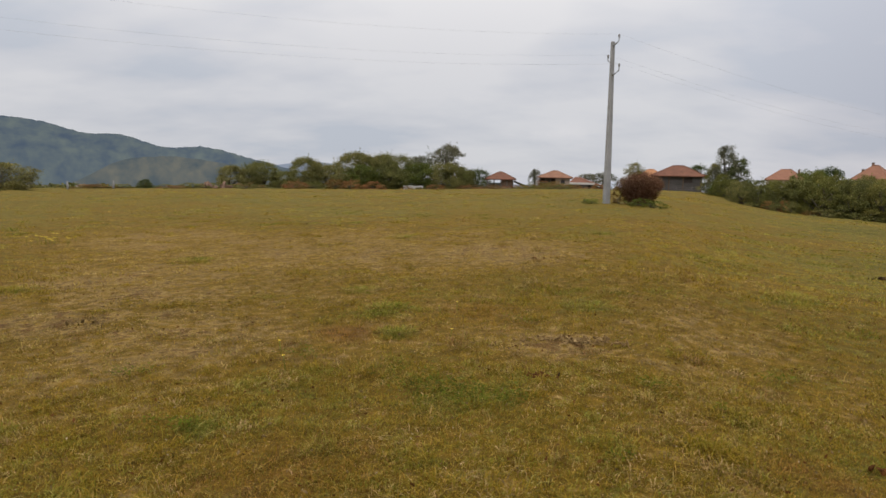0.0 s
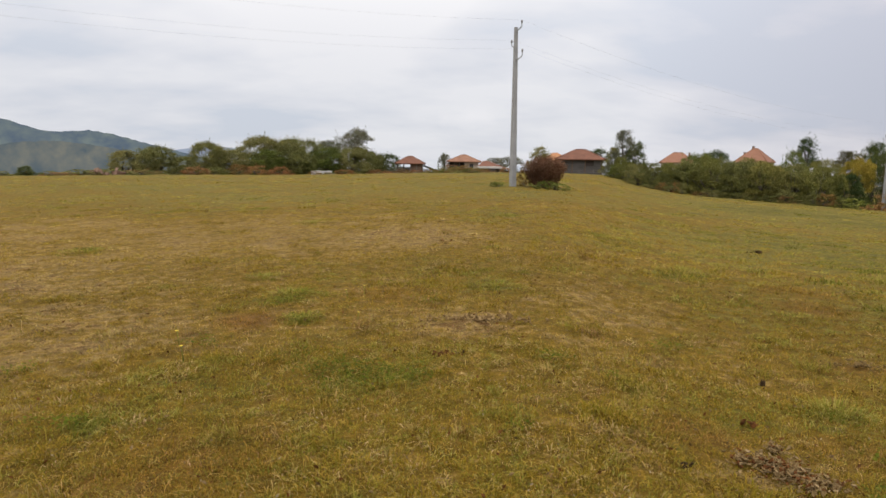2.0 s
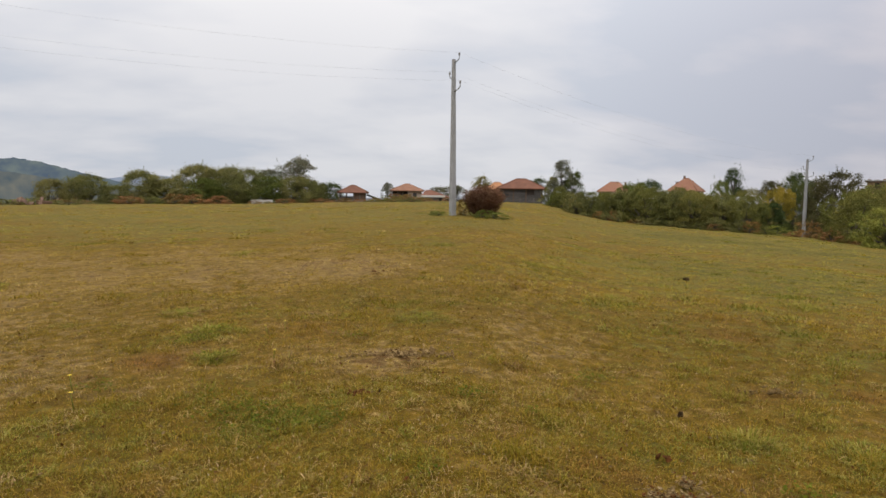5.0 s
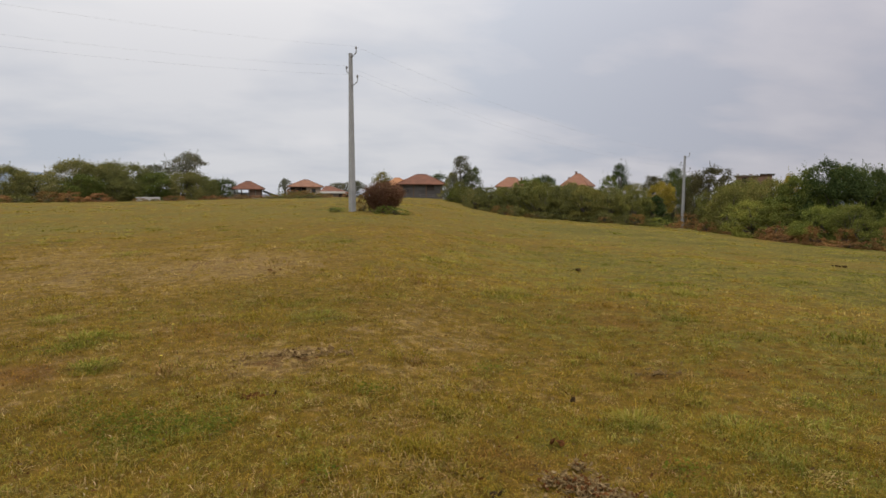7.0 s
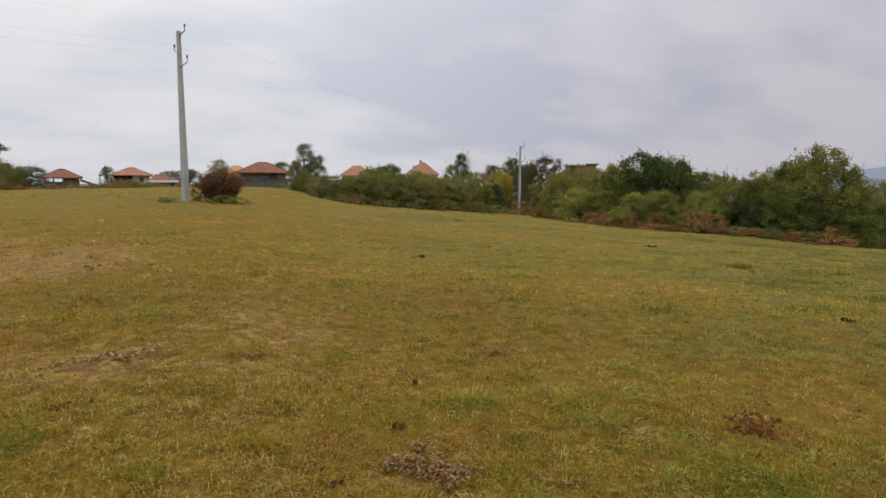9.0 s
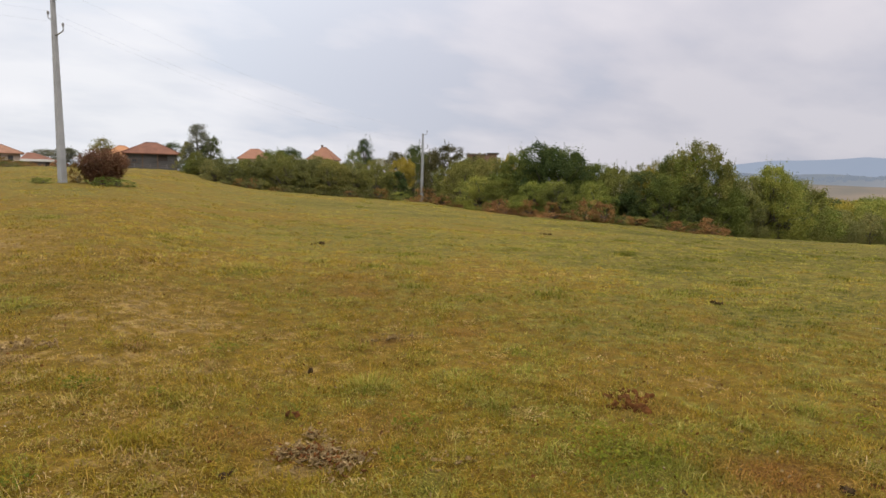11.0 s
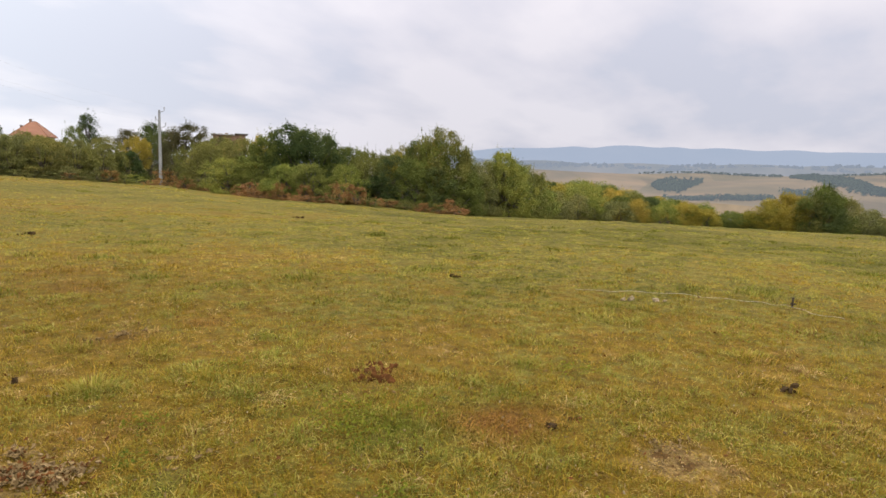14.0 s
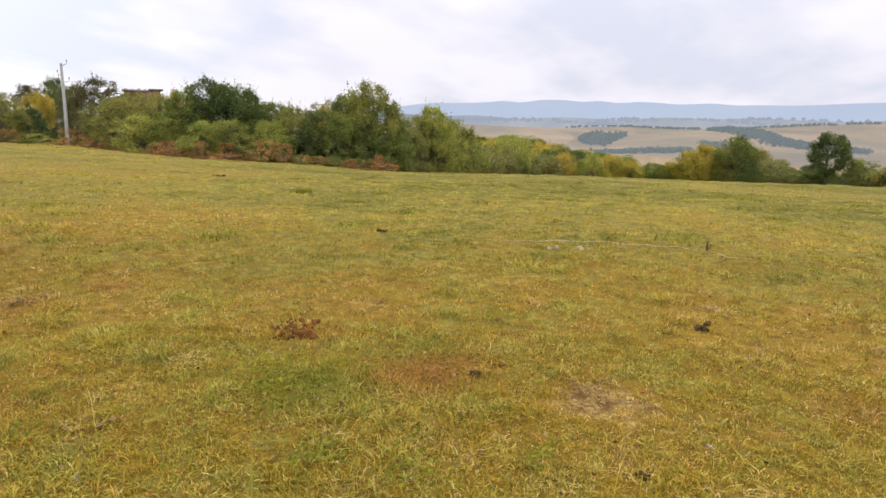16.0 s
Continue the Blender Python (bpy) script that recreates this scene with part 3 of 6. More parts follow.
# ---- plants ----
def part(name, bm, mat, parent, label=""):
    """A bmesh as one mesh object under a thing or a part."""
    me = bpy.data.meshes.new(name)
    bm.to_mesh(me)
    bm.free()
    me.materials.append(mat)
    ob = new(name, me)
    ob.parent = parent
    return tagged(ob, label) if label else ob


def tube(bm, points, radii, sides=6):
    """A tapered tube through points."""
    rings, side = [], Vector((0.31, 0.77, 0.55))
    for k, (p, r) in enumerate(zip(points, radii)):
        p = Vector(p)
        ahead = (Vector(points[min(k + 1, len(points) - 1)]) - Vector(points[max(k - 1, 0)])).normalized()
        u = ahead.cross(side).normalized()
        v = ahead.cross(u)
        rings.append([bm.verts.new(p + r * (math.cos(a) * u + math.sin(a) * v)) for a in (2 * math.pi * i / sides for i in range(sides))])
    for a, b in zip(rings, rings[1:]):
        for i in range(sides):
            f = bm.faces.new((a[i], a[(i + 1) % sides], b[(i + 1) % sides], b[i]))
            f.smooth = True
    bm.faces.new(rings[0][::-1])
    bm.faces.new(rings[-1])


def leaves_mesh(name, centres, sizes, mat, rng, droop=0.0, folded=True):
    """One small pointed leaf at each centre: a folded kite, or for far crowns a single blade."""
    n = len(centres)
    u = rng.normal(size=(n, 3))
    u[:, 2] = u[:, 2] * 0.7 - droop
    u /= np.linalg.norm(u, axis=1)[:, None]
    v = np.cross(u, rng.normal(size=(n, 3)))
    v /= np.linalg.norm(v, axis=1)[:, None]
    w = np.cross(u, v)
    s = sizes[:, None]
    verts = np.stack([centres - u * s, centres + v * s * 0.5 + w * s * 0.12, centres + u * s, centres - v * s * 0.5 + w * s * 0.12], 1).reshape(-1, 3)
    k = np.arange(n)[:, None] * 4
    faces = np.concatenate([k + np.array([[0, 1, 2]]), k + np.array([[0, 2, 3]])], 1).reshape(-1, 3)
    if not folded:
        verts = np.stack([centres - u * s, centres + u * s * 0.6 + v * s * 0.6, centres + u * s - v * s * 0.45], 1).reshape(-1, 3)
        faces = np.arange(n * 3).reshape(-1, 3)
    me = fill(bpy.data.meshes.new(name), verts, faces)
    me.materials.append(mat)
    return me


PLANTS = {}


def grow(shape, leaf, variant):
    """A shrub or tree about 4 m high: stems or trunk, and a crown of clumps of leaves."""
    key = (shape, leaf, variant)
    if key in PLANTS:
        return PLANTS[key]
    rng = np.random.default_rng(sum(ord(c) for c in shape + leaf) * 31 + variant)
    name = {"shrub": "shrub", "broom": "shrub", "bare": "shrub", "weeds": "weed_clump", "far_shrub": "shrub", "rim_shrub": "shrub"}.get(shape, "tree")
    thing = new(name)
    # clumps: count, leaves each, spread, leaf length; crown's lowest and highest part
    clumps, each, spread, leaf_len, low, high, fat = {
        "shrub": (134, 150, 0.34, 0.050, 0.02, 1.0, 0.5), "broom": (150, 170, 0.46, 0.066, 0.02, 1.0, 0.42), "bare": (60, 130, 0.36, 0.046, 0.12, 1.0, 0.42),
        "weeds": (46, 40, 0.42, 0.130, 0.0, 0.9, 0.55), "tree": (130, 170, 0.30, 0.048, 0.36, 1.0, 0.38), "sparse": (64, 130, 0.32, 0.046, 0.2, 1.0, 0.36),
        "rim_shrub": (150, 150, 0.48, 0.056, 0.0, 1.0, 0.5), "far_shrub": (110, 120, 0.46, 0.062, 0.0, 1.0, 0.5), "spire": (150, 70, 0.26, 0.046, 0.10, 1.0, 0.40), "far_sparse": (130, 80, 0.30, 0.048, 0.16, 1.0, 0.36)}[shape]
    h = 4.0
    a = rng.uniform(0, 2 * math.pi, clumps)
    t = rng.uniform(0, 1, clumps) ** (1.25 if shape == "spire" else 0.8 if shape in ("tree", "sparse", "far_sparse", "spire") else 1.1)
    z = (low + (high - low) * t) * h
    round_off = np.sqrt(np.clip(1 - np.abs((t - (0.38 if shape in ("tree", "sparse", "far_sparse", "spire") else 0.3)) / (0.66 if shape in ("tree", "sparse", "far_sparse", "spire") else 0.72)) ** 2.3, 0.03, 1))
    if shape == "spire":
        round_off = 0.10 + 0.9 * np.clip(1.02 - t, 0, 1) ** 0.75
    lobes = 1 + 0.28 * np.sin(2 * a + rng.uniform(0, 6)) * np.sin(4 * t + rng.uniform(0, 6)) + 0.14 * np.sin(5 * a + rng.uniform(0, 6))
    rad = fat * h * round_off * lobes * rng.uniform(0.2 if "sparse" in shape else 0.35, 1.0, clumps) ** (0.9 if "sparse" in shape else 0.5)
    c = np.stack([rad * np.cos(a), rad * np.sin(a), np.maximum(z * 0.93, 0.1)], 1)
    size = spread * rng.uniform(0.6, 1.5, clumps)
    who = rng.integers(0, clumps, clumps * each)
    d = rng.normal(size=(len(who), 3))
    d /= np.linalg.norm(d, axis=1)[:, None]
    d *= (rng.uniform(0.1, 1, len(who)) ** 0.6)[:, None] * size[who][:, None] * np.array([1.15, 1.15, 0.85])
    # shoots that break the outline
    shoots = 120 if shape in ("shrub", "bare", "broom", "rim_shrub") else 24
    pick = rng.integers(0, clumps, shoots)
    run = rng.uniform(0, 1, (shoots, 14)) ** 0.8
    out = np.stack([c[pick, 0] * 0.25, c[pick, 1] * 0.25, np.full(shoots, 0.9)], 1) + rng.normal(0, 0.25, (shoots, 3))
    tips = (c[pick][:, None] + out[:, None] * (run * rng.uniform(0.2, 0.75, (shoots, 1)))[:, :, None] + rng.normal(0, 0.03, (shoots, 14, 3))).reshape(-1, 3)
    points = np.concatenate([c[who] + d, tips])
    if shape == "broom":
        # fine switches fanning upwards from a narrow foot
        n, along = 900, 30
        s, b = np.sqrt(rng.uniform(0, 1, n)), rng.uniform(0, 2 * math.pi, n)
        u = rng.uniform(0.06, 1, (n, along)) ** 0.8
        reach = s[:, None] * (0.75 + 1.15 * u ** 0.8) * (1 + 0.10 * np.sin(3 * b + 1.0))[:, None]
        up = 4.0 * u * (np.sqrt(1 - 0.5 * s ** 2) * rng.uniform(0.84, 1.06, n))[:, None]
        points = np.stack([reach * np.cos(b)[:, None], reach * np.sin(b)[:, None], up], 2).reshape(-1, 3) + rng.normal(0, 0.035, (n * along, 3))
    points = points[points[:, 2] > 0.03]
    me = leaves_mesh("crown", points, leaf_len * rng.uniform(0.6, 1.35, len(points)), LEAF[leaf], rng, -0.7 if shape in ("weeds", "broom") else 0.3, False)
    ob = new("crown", me)
    ob.parent = thing
    wood = bmesh.new()
    if shape in ("tree", "sparse", "far_sparse", "spire"):
        lean = rng.normal(0, 0.12, 2)
        spine = [(0, 0, -0.15), (lean[0] * 0.3, lean[1] * 0.3, 0.9), (lean[0], lean[1], 2.0), (lean[0] * 1.5, lean[1] * 1.5, 3.3)]
        tube(wood, spine, (0.15, 0.11, 0.075, 0.02), 7)
        roots = [Vector(spine[1]), Vector(spine[2])]
    else:
        roots = []
        for k in range(7):
            s = rng.normal(0, 0.22, 2)
            top = (s[0] * 3.0, s[1] * 3.0, 1.6)
            tube(wood, [(s[0] * 0.4, s[1] * 0.4, -0.1), (s[0] * 1.4, s[1] * 1.4, 0.7), top], (0.045, 0.035, 0.02), 5)
            roots.append(Vector((s[0] * 1.4, s[1] * 1.4, 0.7)))
    for k in range(min(clumps, 8 if shape in ("weeds", "far_shrub") else 16)):
        start = roots[k % len(roots)]
        end = Vector(c[k])
        bend = start.lerp(end, 0.5) + Vector((0, 0, 0.12 * (end - start).length))
        tube(wood, [start, bend, end], (0.038, 0.024, 0.008), 4)
    part("trunk" if shape in ("tree", "sparse", "far_sparse", "spire") else "branchwork", wood, BARK, thing)
    PLANTS[key] = thing
    thing["fresh"] = 1
    return thing


COUNT = [0]


def plant(shape, leaf, x, y, tall, wide=None, label="", category="", group="", turn=None):
    """Sets a plant of that height and width on the ground."""
    COUNT[0] += 1
    rng = random.Random(COUNT[0] * 7919)
    thing = grow(shape, leaf, COUNT[0] % (3 if shape in ("shrub", "weeds", "far_shrub", "rim_shrub") else 2))
    fat = {"shrub": 4.2, "broom": 3.9, "bare": 3.6, "weeds": 4.8, "tree": 3.2, "sparse": 3.2, "far_shrub": 4.2, "rim_shrub": 4.2, "far_sparse": 3.2, "spire": 3.2}[shape]
    sz = tall / 4.15
    sx = sz if wide is None else wide / fat
    m = pose(x, y, float(height(x, y)) - 0.02, 0, 0, rng.uniform(0, 360) if turn is None else turn) @ Matrix.Diagonal((sx, sx * rng.uniform(0.9, 1.1), sz, 1))
    if "fresh" in thing.keys():
        del thing["fresh"]
        ob = thing
    else:
        ob = copy_thing(thing, m)
    ob.matrix_basis = m
    return tagged(ob, label, category or ("shrub" if shape in ("shrub", "broom", "bare", "far_shrub", "rim_shrub") else "weeds" if shape == "weeds" else "tree"), group)


TEXT = {"green": "dense green", "dark": "dark green", "olive": "olive green", "light": "bright light-green", "yellow": "autumn-yellow", "soft": "pale olive-green", "weed": "fresh green", "rust": "rust-brown", "brown": "purple-brown", "umber": "grey-brown", "grey": "grey-green"}


def at(shape, leaf, bearing, distance, tall, wide=None, where="in the hedge beside the pasture", group="hedge shrubs", label=""):
    x, y = spot(bearing, distance)
    if distance > 79:
        shape = {"shrub": "far_shrub", "tree": "far_shrub", "bare": "far_sparse", "sparse": "far_sparse"}.get(shape, shape)
    kind = {"shrub": "shrub", "broom": "bush", "bare": "thinly leaved shrub", "weeds": "dry weeds", "tree": "tree", "sparse": "thinly leaved tree", "far_shrub": "bushy tree", "rim_shrub": "bushy tree", "far_sparse": "thinly leaved tree", "spire": "pointed tree"}[shape]
    return plant(shape, leaf, x, y, tall, wide, label or f"{TEXT[leaf]} {kind} {where}", "", group)


# hedge along the pasture's lower side: front row
HEDGE = [("shrub", "olive", 25.0, 68, 2.2, 2.8), ("shrub", "olive", 26.3, 68, 2.6, 3.4), ("shrub", "green", 27.7, 69, 2.9, 3.6), ("shrub", "olive", 29.3, 68.5, 3.3, 4.2),
         ("shrub", "green", 31.0, 67, 3.9, 4.6), ("shrub", "olive", 33.0, 66, 3.6, 4.4), ("shrub", "green", 35.0, 65, 3.6, 4.4), ("shrub", "olive", 37.0, 65, 3.5, 4.0),
         ("shrub", "green", 38.8, 64, 3.4, 4.0), ("shrub", "dark", 40.6, 66, 2.9, 3.4), ("shrub", "olive", 46.0, 59, 4.1, 4.0), ("shrub", "olive", 46.6, 56, 3.9, 4.2),
         ("shrub", "light", 48.4, 51, 2.7, 3.6), ("shrub", "green", 50.4, 50, 2.6, 3.4), ("shrub", "light", 53.3, 46, 2.5, 3.6), ("shrub", "green", 55.2, 45, 2.6, 3.2),
         ("shrub", "light", 52.0, 46.5, 1.5, 2.2), ("shrub", "light", 58.4, 45, 2.7, 2.8), ("shrub", "olive", 60.6, 46, 3.4, 3.0), ("shrub", "dark", 62.4, 45, 3.6, 3.2),
         ("shrub", "green", 64.3, 44, 3.4, 3.2), ("shrub", "dark", 66.2, 44.5, 3.2, 3.4), ("shrub", "green", 68.2, 45, 3.2, 3.2), ("shrub", "light", 59.6, 44.5, 1.8, 2.2), ("shrub", "dark", 61.4, 44.2, 2.0, 2.4), ("shrub", "soft", 70.2, 50, 3.5, 3.4), ("shrub", "light", 72.8, 53, 4.5, 4.4)]
for shape, leaf, b, d, tall, wide in HEDGE:
    if b < 40:
        leaf = {"green": "olive", "olive": "soft"}.get(leaf, leaf)
    at(shape, leaf, b, d, tall * 1.08, wide)
rng = np.random.default_rng(3)
for k, b in enumerate(np.arange(25.2, 41, 1.35)):
    tall = float(np.interp(b, [25, 28, 31, 35, 39, 41], [2.4, 3.1, 3.6, 3.6, 3.5, 2.9])) * rng.uniform(0.85, 1.05)
    at("shrub", ["soft", "olive", "soft", "green", "olive"][k % 5], b, float(np.interp(b, [25, 28, 33, 41], [71, 71, 68.5, 67.5])), tall, tall * 1.2)
at("shrub", "olive", 24.1, 76, 2.4, 2.8)
at("shrub", "green", 23.2, 80, 1.7, 2.4)
# taller growth behind
BEHIND = [("shrub", "green", 30.0, 74, 4.4, 5.0), ("shrub", "olive", 33.8, 72, 4.2, 5.0), ("shrub", "green", 36.9, 70, 5.0, 3.2), ("shrub", "olive", 39.0, 72, 4.3, 4.4),
          ("tree", "yellow", 41.3, 70, 4.6, 2.6), ("shrub", "dark", 42.6, 74, 5.4, 3.4), ("sparse", "umber", 45.3, 66, 5.9, 5.0), ("shrub", "umber", 44.0, 68, 5.0, 3.4),
          ("shrub", "olive", 47.6, 62, 4.6, 5.0), ("shrub", "olive", 49.6, 58, 4.4, 4.4), ("shrub", "green", 51.6, 52, 4.5, 4.2), ("shrub", "dark", 54.0, 50, 5.5, 5.0),
          ("shrub", "dark", 56.0, 50, 4.9, 4.6), ("shrub", "green", 57.8, 50, 4.2, 3.6), ("shrub", "yellow", 51.0, 54, 4.8, 2.2), ("bare", "olive", 59.8, 52, 3.7, 3.0),
          ("shrub", "olive", 62.5, 47, 4.2, 3.0), ("bare", "yellow", 62.9, 46, 4.1, 2.2), ("shrub", "olive", 67.0, 46, 6.0, 4.6), ("shrub", "light", 66.2, 46, 5.4, 3.4), ("shrub", "green", 68.2, 46.5, 5.0, 3.8), ("shrub", "green", 65.0, 47, 5.0, 3.8), ("shrub", "olive", 63.8, 48, 4.6, 3.4), ("shrub", "olive", 60.6, 50, 4.1, 3.4), ("shrub", "green", 58.9, 52, 4.2, 3.6),
          ("shrub", "yellow", 66.3, 46, 5.0, 1.8), ("shrub", "light", 72.4, 52, 5.3, 4.2), ("shrub", "soft", 70.9, 52, 4.6, 4.2), ("shrub", "olive", 74.2, 60, 5.2, 5.4), ("shrub", "green", 72.8, 57, 5.0, 5.4), ("shrub", "olive", 47.4, 66, 4.7, 5.6), ("shrub", "olive", 49.4, 64, 4.7, 5.0), ("shrub", "green", 53.0, 51, 5.2, 5.4), ("shrub", "green", 55.2, 51, 5.2, 5.2), ("shrub", "green", 69.0, 47, 4.0, 3.0)]
for shape, leaf, b, d, tall, wide in BEHIND:
    at(shape, leaf, b, d, tall * 1.08, wide, "in the thicket behind the hedge", "thicket shrubs")
# dry reddish brush at the hedge's foot
rng = np.random.default_rng(5)
for b, d in zip(np.linspace(26, 69, 52), np.interp(np.linspace(26, 69, 52), [25, 33, 42, 47, 51, 57, 65, 67], [66, 64.5, 61, 53.5, 46.5, 43, 42.4, 43])):
    if rng.uniform() < 0.85:
        at("weeds", "rust" if rng.uniform() < (0.82 if b > 41 else 0.2) else "olive" if b > 41 else "soft", b + rng.normal(0, 0.4), d - 0.25 + rng.normal(0, 0.3), 0.5 + 0.95 * rng.uniform() ** 1.5, rng.uniform(1.1, 2.5), "at the foot of the hedge", "brush at the hedge")
at("weeds", "rust", 43.4, 61.5, 1.7, 2.8, "round the power pole", "brush at the hedge")
at("weeds", "rust", 44.6, 60, 1.0, 2.6, "round the power pole", "brush at the hedge")
at("weeds", "light", 41.2, 62, 1.0, 2.6, "beside the power pole", "brush at the hedge")
for b, d, tall, wide in ((58.0, 42.6, 1.7, 2.2), (59.4, 42.3, 1.5, 2.0), (50.2, 47.0, 1.3, 2.0), (52.9, 44.4, 1.2, 1.8)):
    at("weeds", "rust", b, d, tall, wide, "at the foot of the hedge", "brush at the hedge")
# trees rising over the hedge from the village
for shape, leaf, b, d, tall, wide in [("spire", "dark", 37.7, 110, 9.3, 6.4), ("sparse", "dark", 42.2, 110, 8.6, 4.6), ("shrub", "dark", 31.2, 130, 7.6, 7.0), ("shrub", "olive", 30.0, 135, 6.6, 6.0),
                                      ("sparse", "umber", 40.5, 105, 7.0, 5.0), ("bare", "umber", 43.5, 100, 7.0, 5.0), ("spire", "grey", 23.8, 84, 6.7, 5.6), ("spire", "dark", 24.8, 83, 5.4, 4.6), ("spire", "olive", 23.0, 85, 4.2, 3.6),
                                      ("shrub", "olive", 23.6, 80, 2.8, 2.6), ("sparse", "olive", 16.6, 110, 4.9, 4.4), ("sparse", "grey", 8.0, 150, 5.6, 3.6), ("bare", "grey", 12.6, 165, 5.0, 7.0),
                                      ("bare", "grey", 14.0, 160, 5.2, 8.0), ("sparse", "dark", 21.6, 130, 5.6, 6.0)]:
    at(shape, leaf, b, d, tall, wide, "among the village houses", "village trees")
# trees along the far left rim
for shape, leaf, b, d, tall, wide in [("rim_shrub", "soft", -35.6, 85, 3.4, 6.0), ("rim_shrub", "dark", -25.6, 100, 1.4, 1.9), ("rim_shrub", "soft", -18.9, 110, 4.0, 4.6), ("rim_shrub", "soft", -16.4, 112, 5.0, 5.6), ("rim_shrub", "soft", -17.3, 111, 3.6, 4.0),
                                      ("rim_shrub", "soft", -12.6, 115, 5.9, 5.6), ("bare", "soft", -11.6, 117, 5.4, 5.0), ("rim_shrub", "soft", -10.4, 120, 4.9, 6.0), ("rim_shrub", "soft", -8.2, 118, 7.2, 7.0),
                                      ("rim_shrub", "soft", -6.4, 117, 6.9, 7.0), ("rim_shrub", "soft", -4.6, 118, 6.8, 7.4), ("rim_shrub", "soft", -5.4, 115, 4.8, 6.0), ("rim_shrub", "green", -2.4, 116, 5.0, 6.6), ("rim_shrub", "soft", -0.2, 115, 5.0, 6.0),
                                      ("rim_shrub", "green", -7.6, 114, 4.6, 5.6), ("rim_shrub", "soft", 0.9, 116, 4.6, 5.0), ("sparse", "grey", 0.0, 135, 10.6, 7.6), ("sparse", "grey", -2.4, 130, 7.6, 6.0), ("rim_shrub", "dark", 2.7, 140, 5.1, 5.6),
                                      ("rim_shrub", "dark", 1.8, 138, 4.4, 5.0), ("rim_shrub", "soft", -14.4, 118, 3.4, 5.0), ("rim_shrub", "soft", -9.3, 114, 3.0, 4.4)]:
    at(shape, leaf, b, d, tall, wide * 1.2, "along the far rim of the pasture", "rim trees")
for leaf, b, d, tall, wide in [("rust", -13.4, 107, 1.5, 5.0), ("olive", -12.0, 107, 1.3, 5.0), ("rust", -10.0, 107, 1.9, 4.6), ("rust", -8.6, 107, 1.9, 4.4), ("rust", -6.6, 107, 1.6, 4.6), ("rust", -1.0, 108, 0.9, 5.0), ("rust", -3.6, 108.5, 0.7, 2.6), ("rust", -2.5, 108.6, 0.55, 1.6), ("soft", -2.4, 108.5, 0.4, 2.4), ("rust", 2.0, 112, 0.9, 5.0),
                               ("rust", 3.6, 118, 0.6, 5.0), ("rust", 5.6, 117, 0.7, 4.0), ("rust", 6.8, 117, 0.9, 4.0), ("olive", 7.2, 116.5, 0.8, 4.0), ("rust", 9.2, 115.5, 1.2, 3.6), ("rust", 11.8, 114, 0.7, 3.6), ("olive", 8.2, 118, 1.5, 5.0), ("rust", 7.6, 118, 0.6, 3.0), ("olive", 9.6, 116, 1.5, 5.0), ("rust", 10.6, 115, 1.0, 4.0), ("olive", -22.0, 104, 1.0, 6.0), ("rust", -17.6, 104, 1.0, 5.0),
                               ("rust", 8.6, 117, 1.9, 3.6), ("rust", 9.9, 116, 1.7, 3.4), ("olive", 10.9, 116, 1.3, 3.6), ("rust", 4.2, 117, 1.0, 4.0), ("rust", 13.6, 108, 1.0, 3.0), ("rust", -29.0, 100, 0.8, 4.0), ("olive", -20.0, 104, 1.1, 5.0)]:
    at("weeds", leaf, b, d, tall, wide, "on the rim of the pasture", "rim brush")
rng = np.random.default_rng(23)
for b in np.arange(-37, -14, 1.15):
    at("weeds", ["soft", "olive", "soft", "rust"][int(rng.integers(0, 4))], b + rng.normal(0, 0.3), 101 + rng.normal(0, 1), rng.uniform(0.25, 0.9), rng.uniform(2.0, 5.5), "on the rim of the pasture", "rim brush")
for leaf, b, d, tall, wide in (("rust", 9.3, 96, 1.0, 3.2), ("olive", 8.6, 90, 0.7, 4.0), ("soft", 10.3, 84, 0.6, 3.6), ("rust", 11.6, 100, 0.8, 2.4), ("olive", 6.8, 92, 0.5, 3.5)):
    at("weeds", leaf, b, d, tall, wide, "before the village houses", "rim brush")
# bush beside the power pole
at("broom", "brown", 17.08, 33.3, 1.72, 2.35, label="dense purple-brown bush beside the concrete power pole", group="pole bushes")
at("weeds", "green", 17.2, 31.6, 0.5, 1.3, label="low light-green weeds under the brown bush", group="pole bushes")
at("weeds", "rust", 15.35, 33.2, 1.05, 1.1, label="dry straw-coloured weeds between pole and bush", group="pole bushes")
at("weeds", "green", 18.2, 31.4, 0.4, 1.5, label="low green weeds beside the brown bush", group="pole bushes")
at("weeds", "light", 13.0, 32.6, 0.35, 1.1, label="low weeds round the foot of the pole", group="pole bushes")
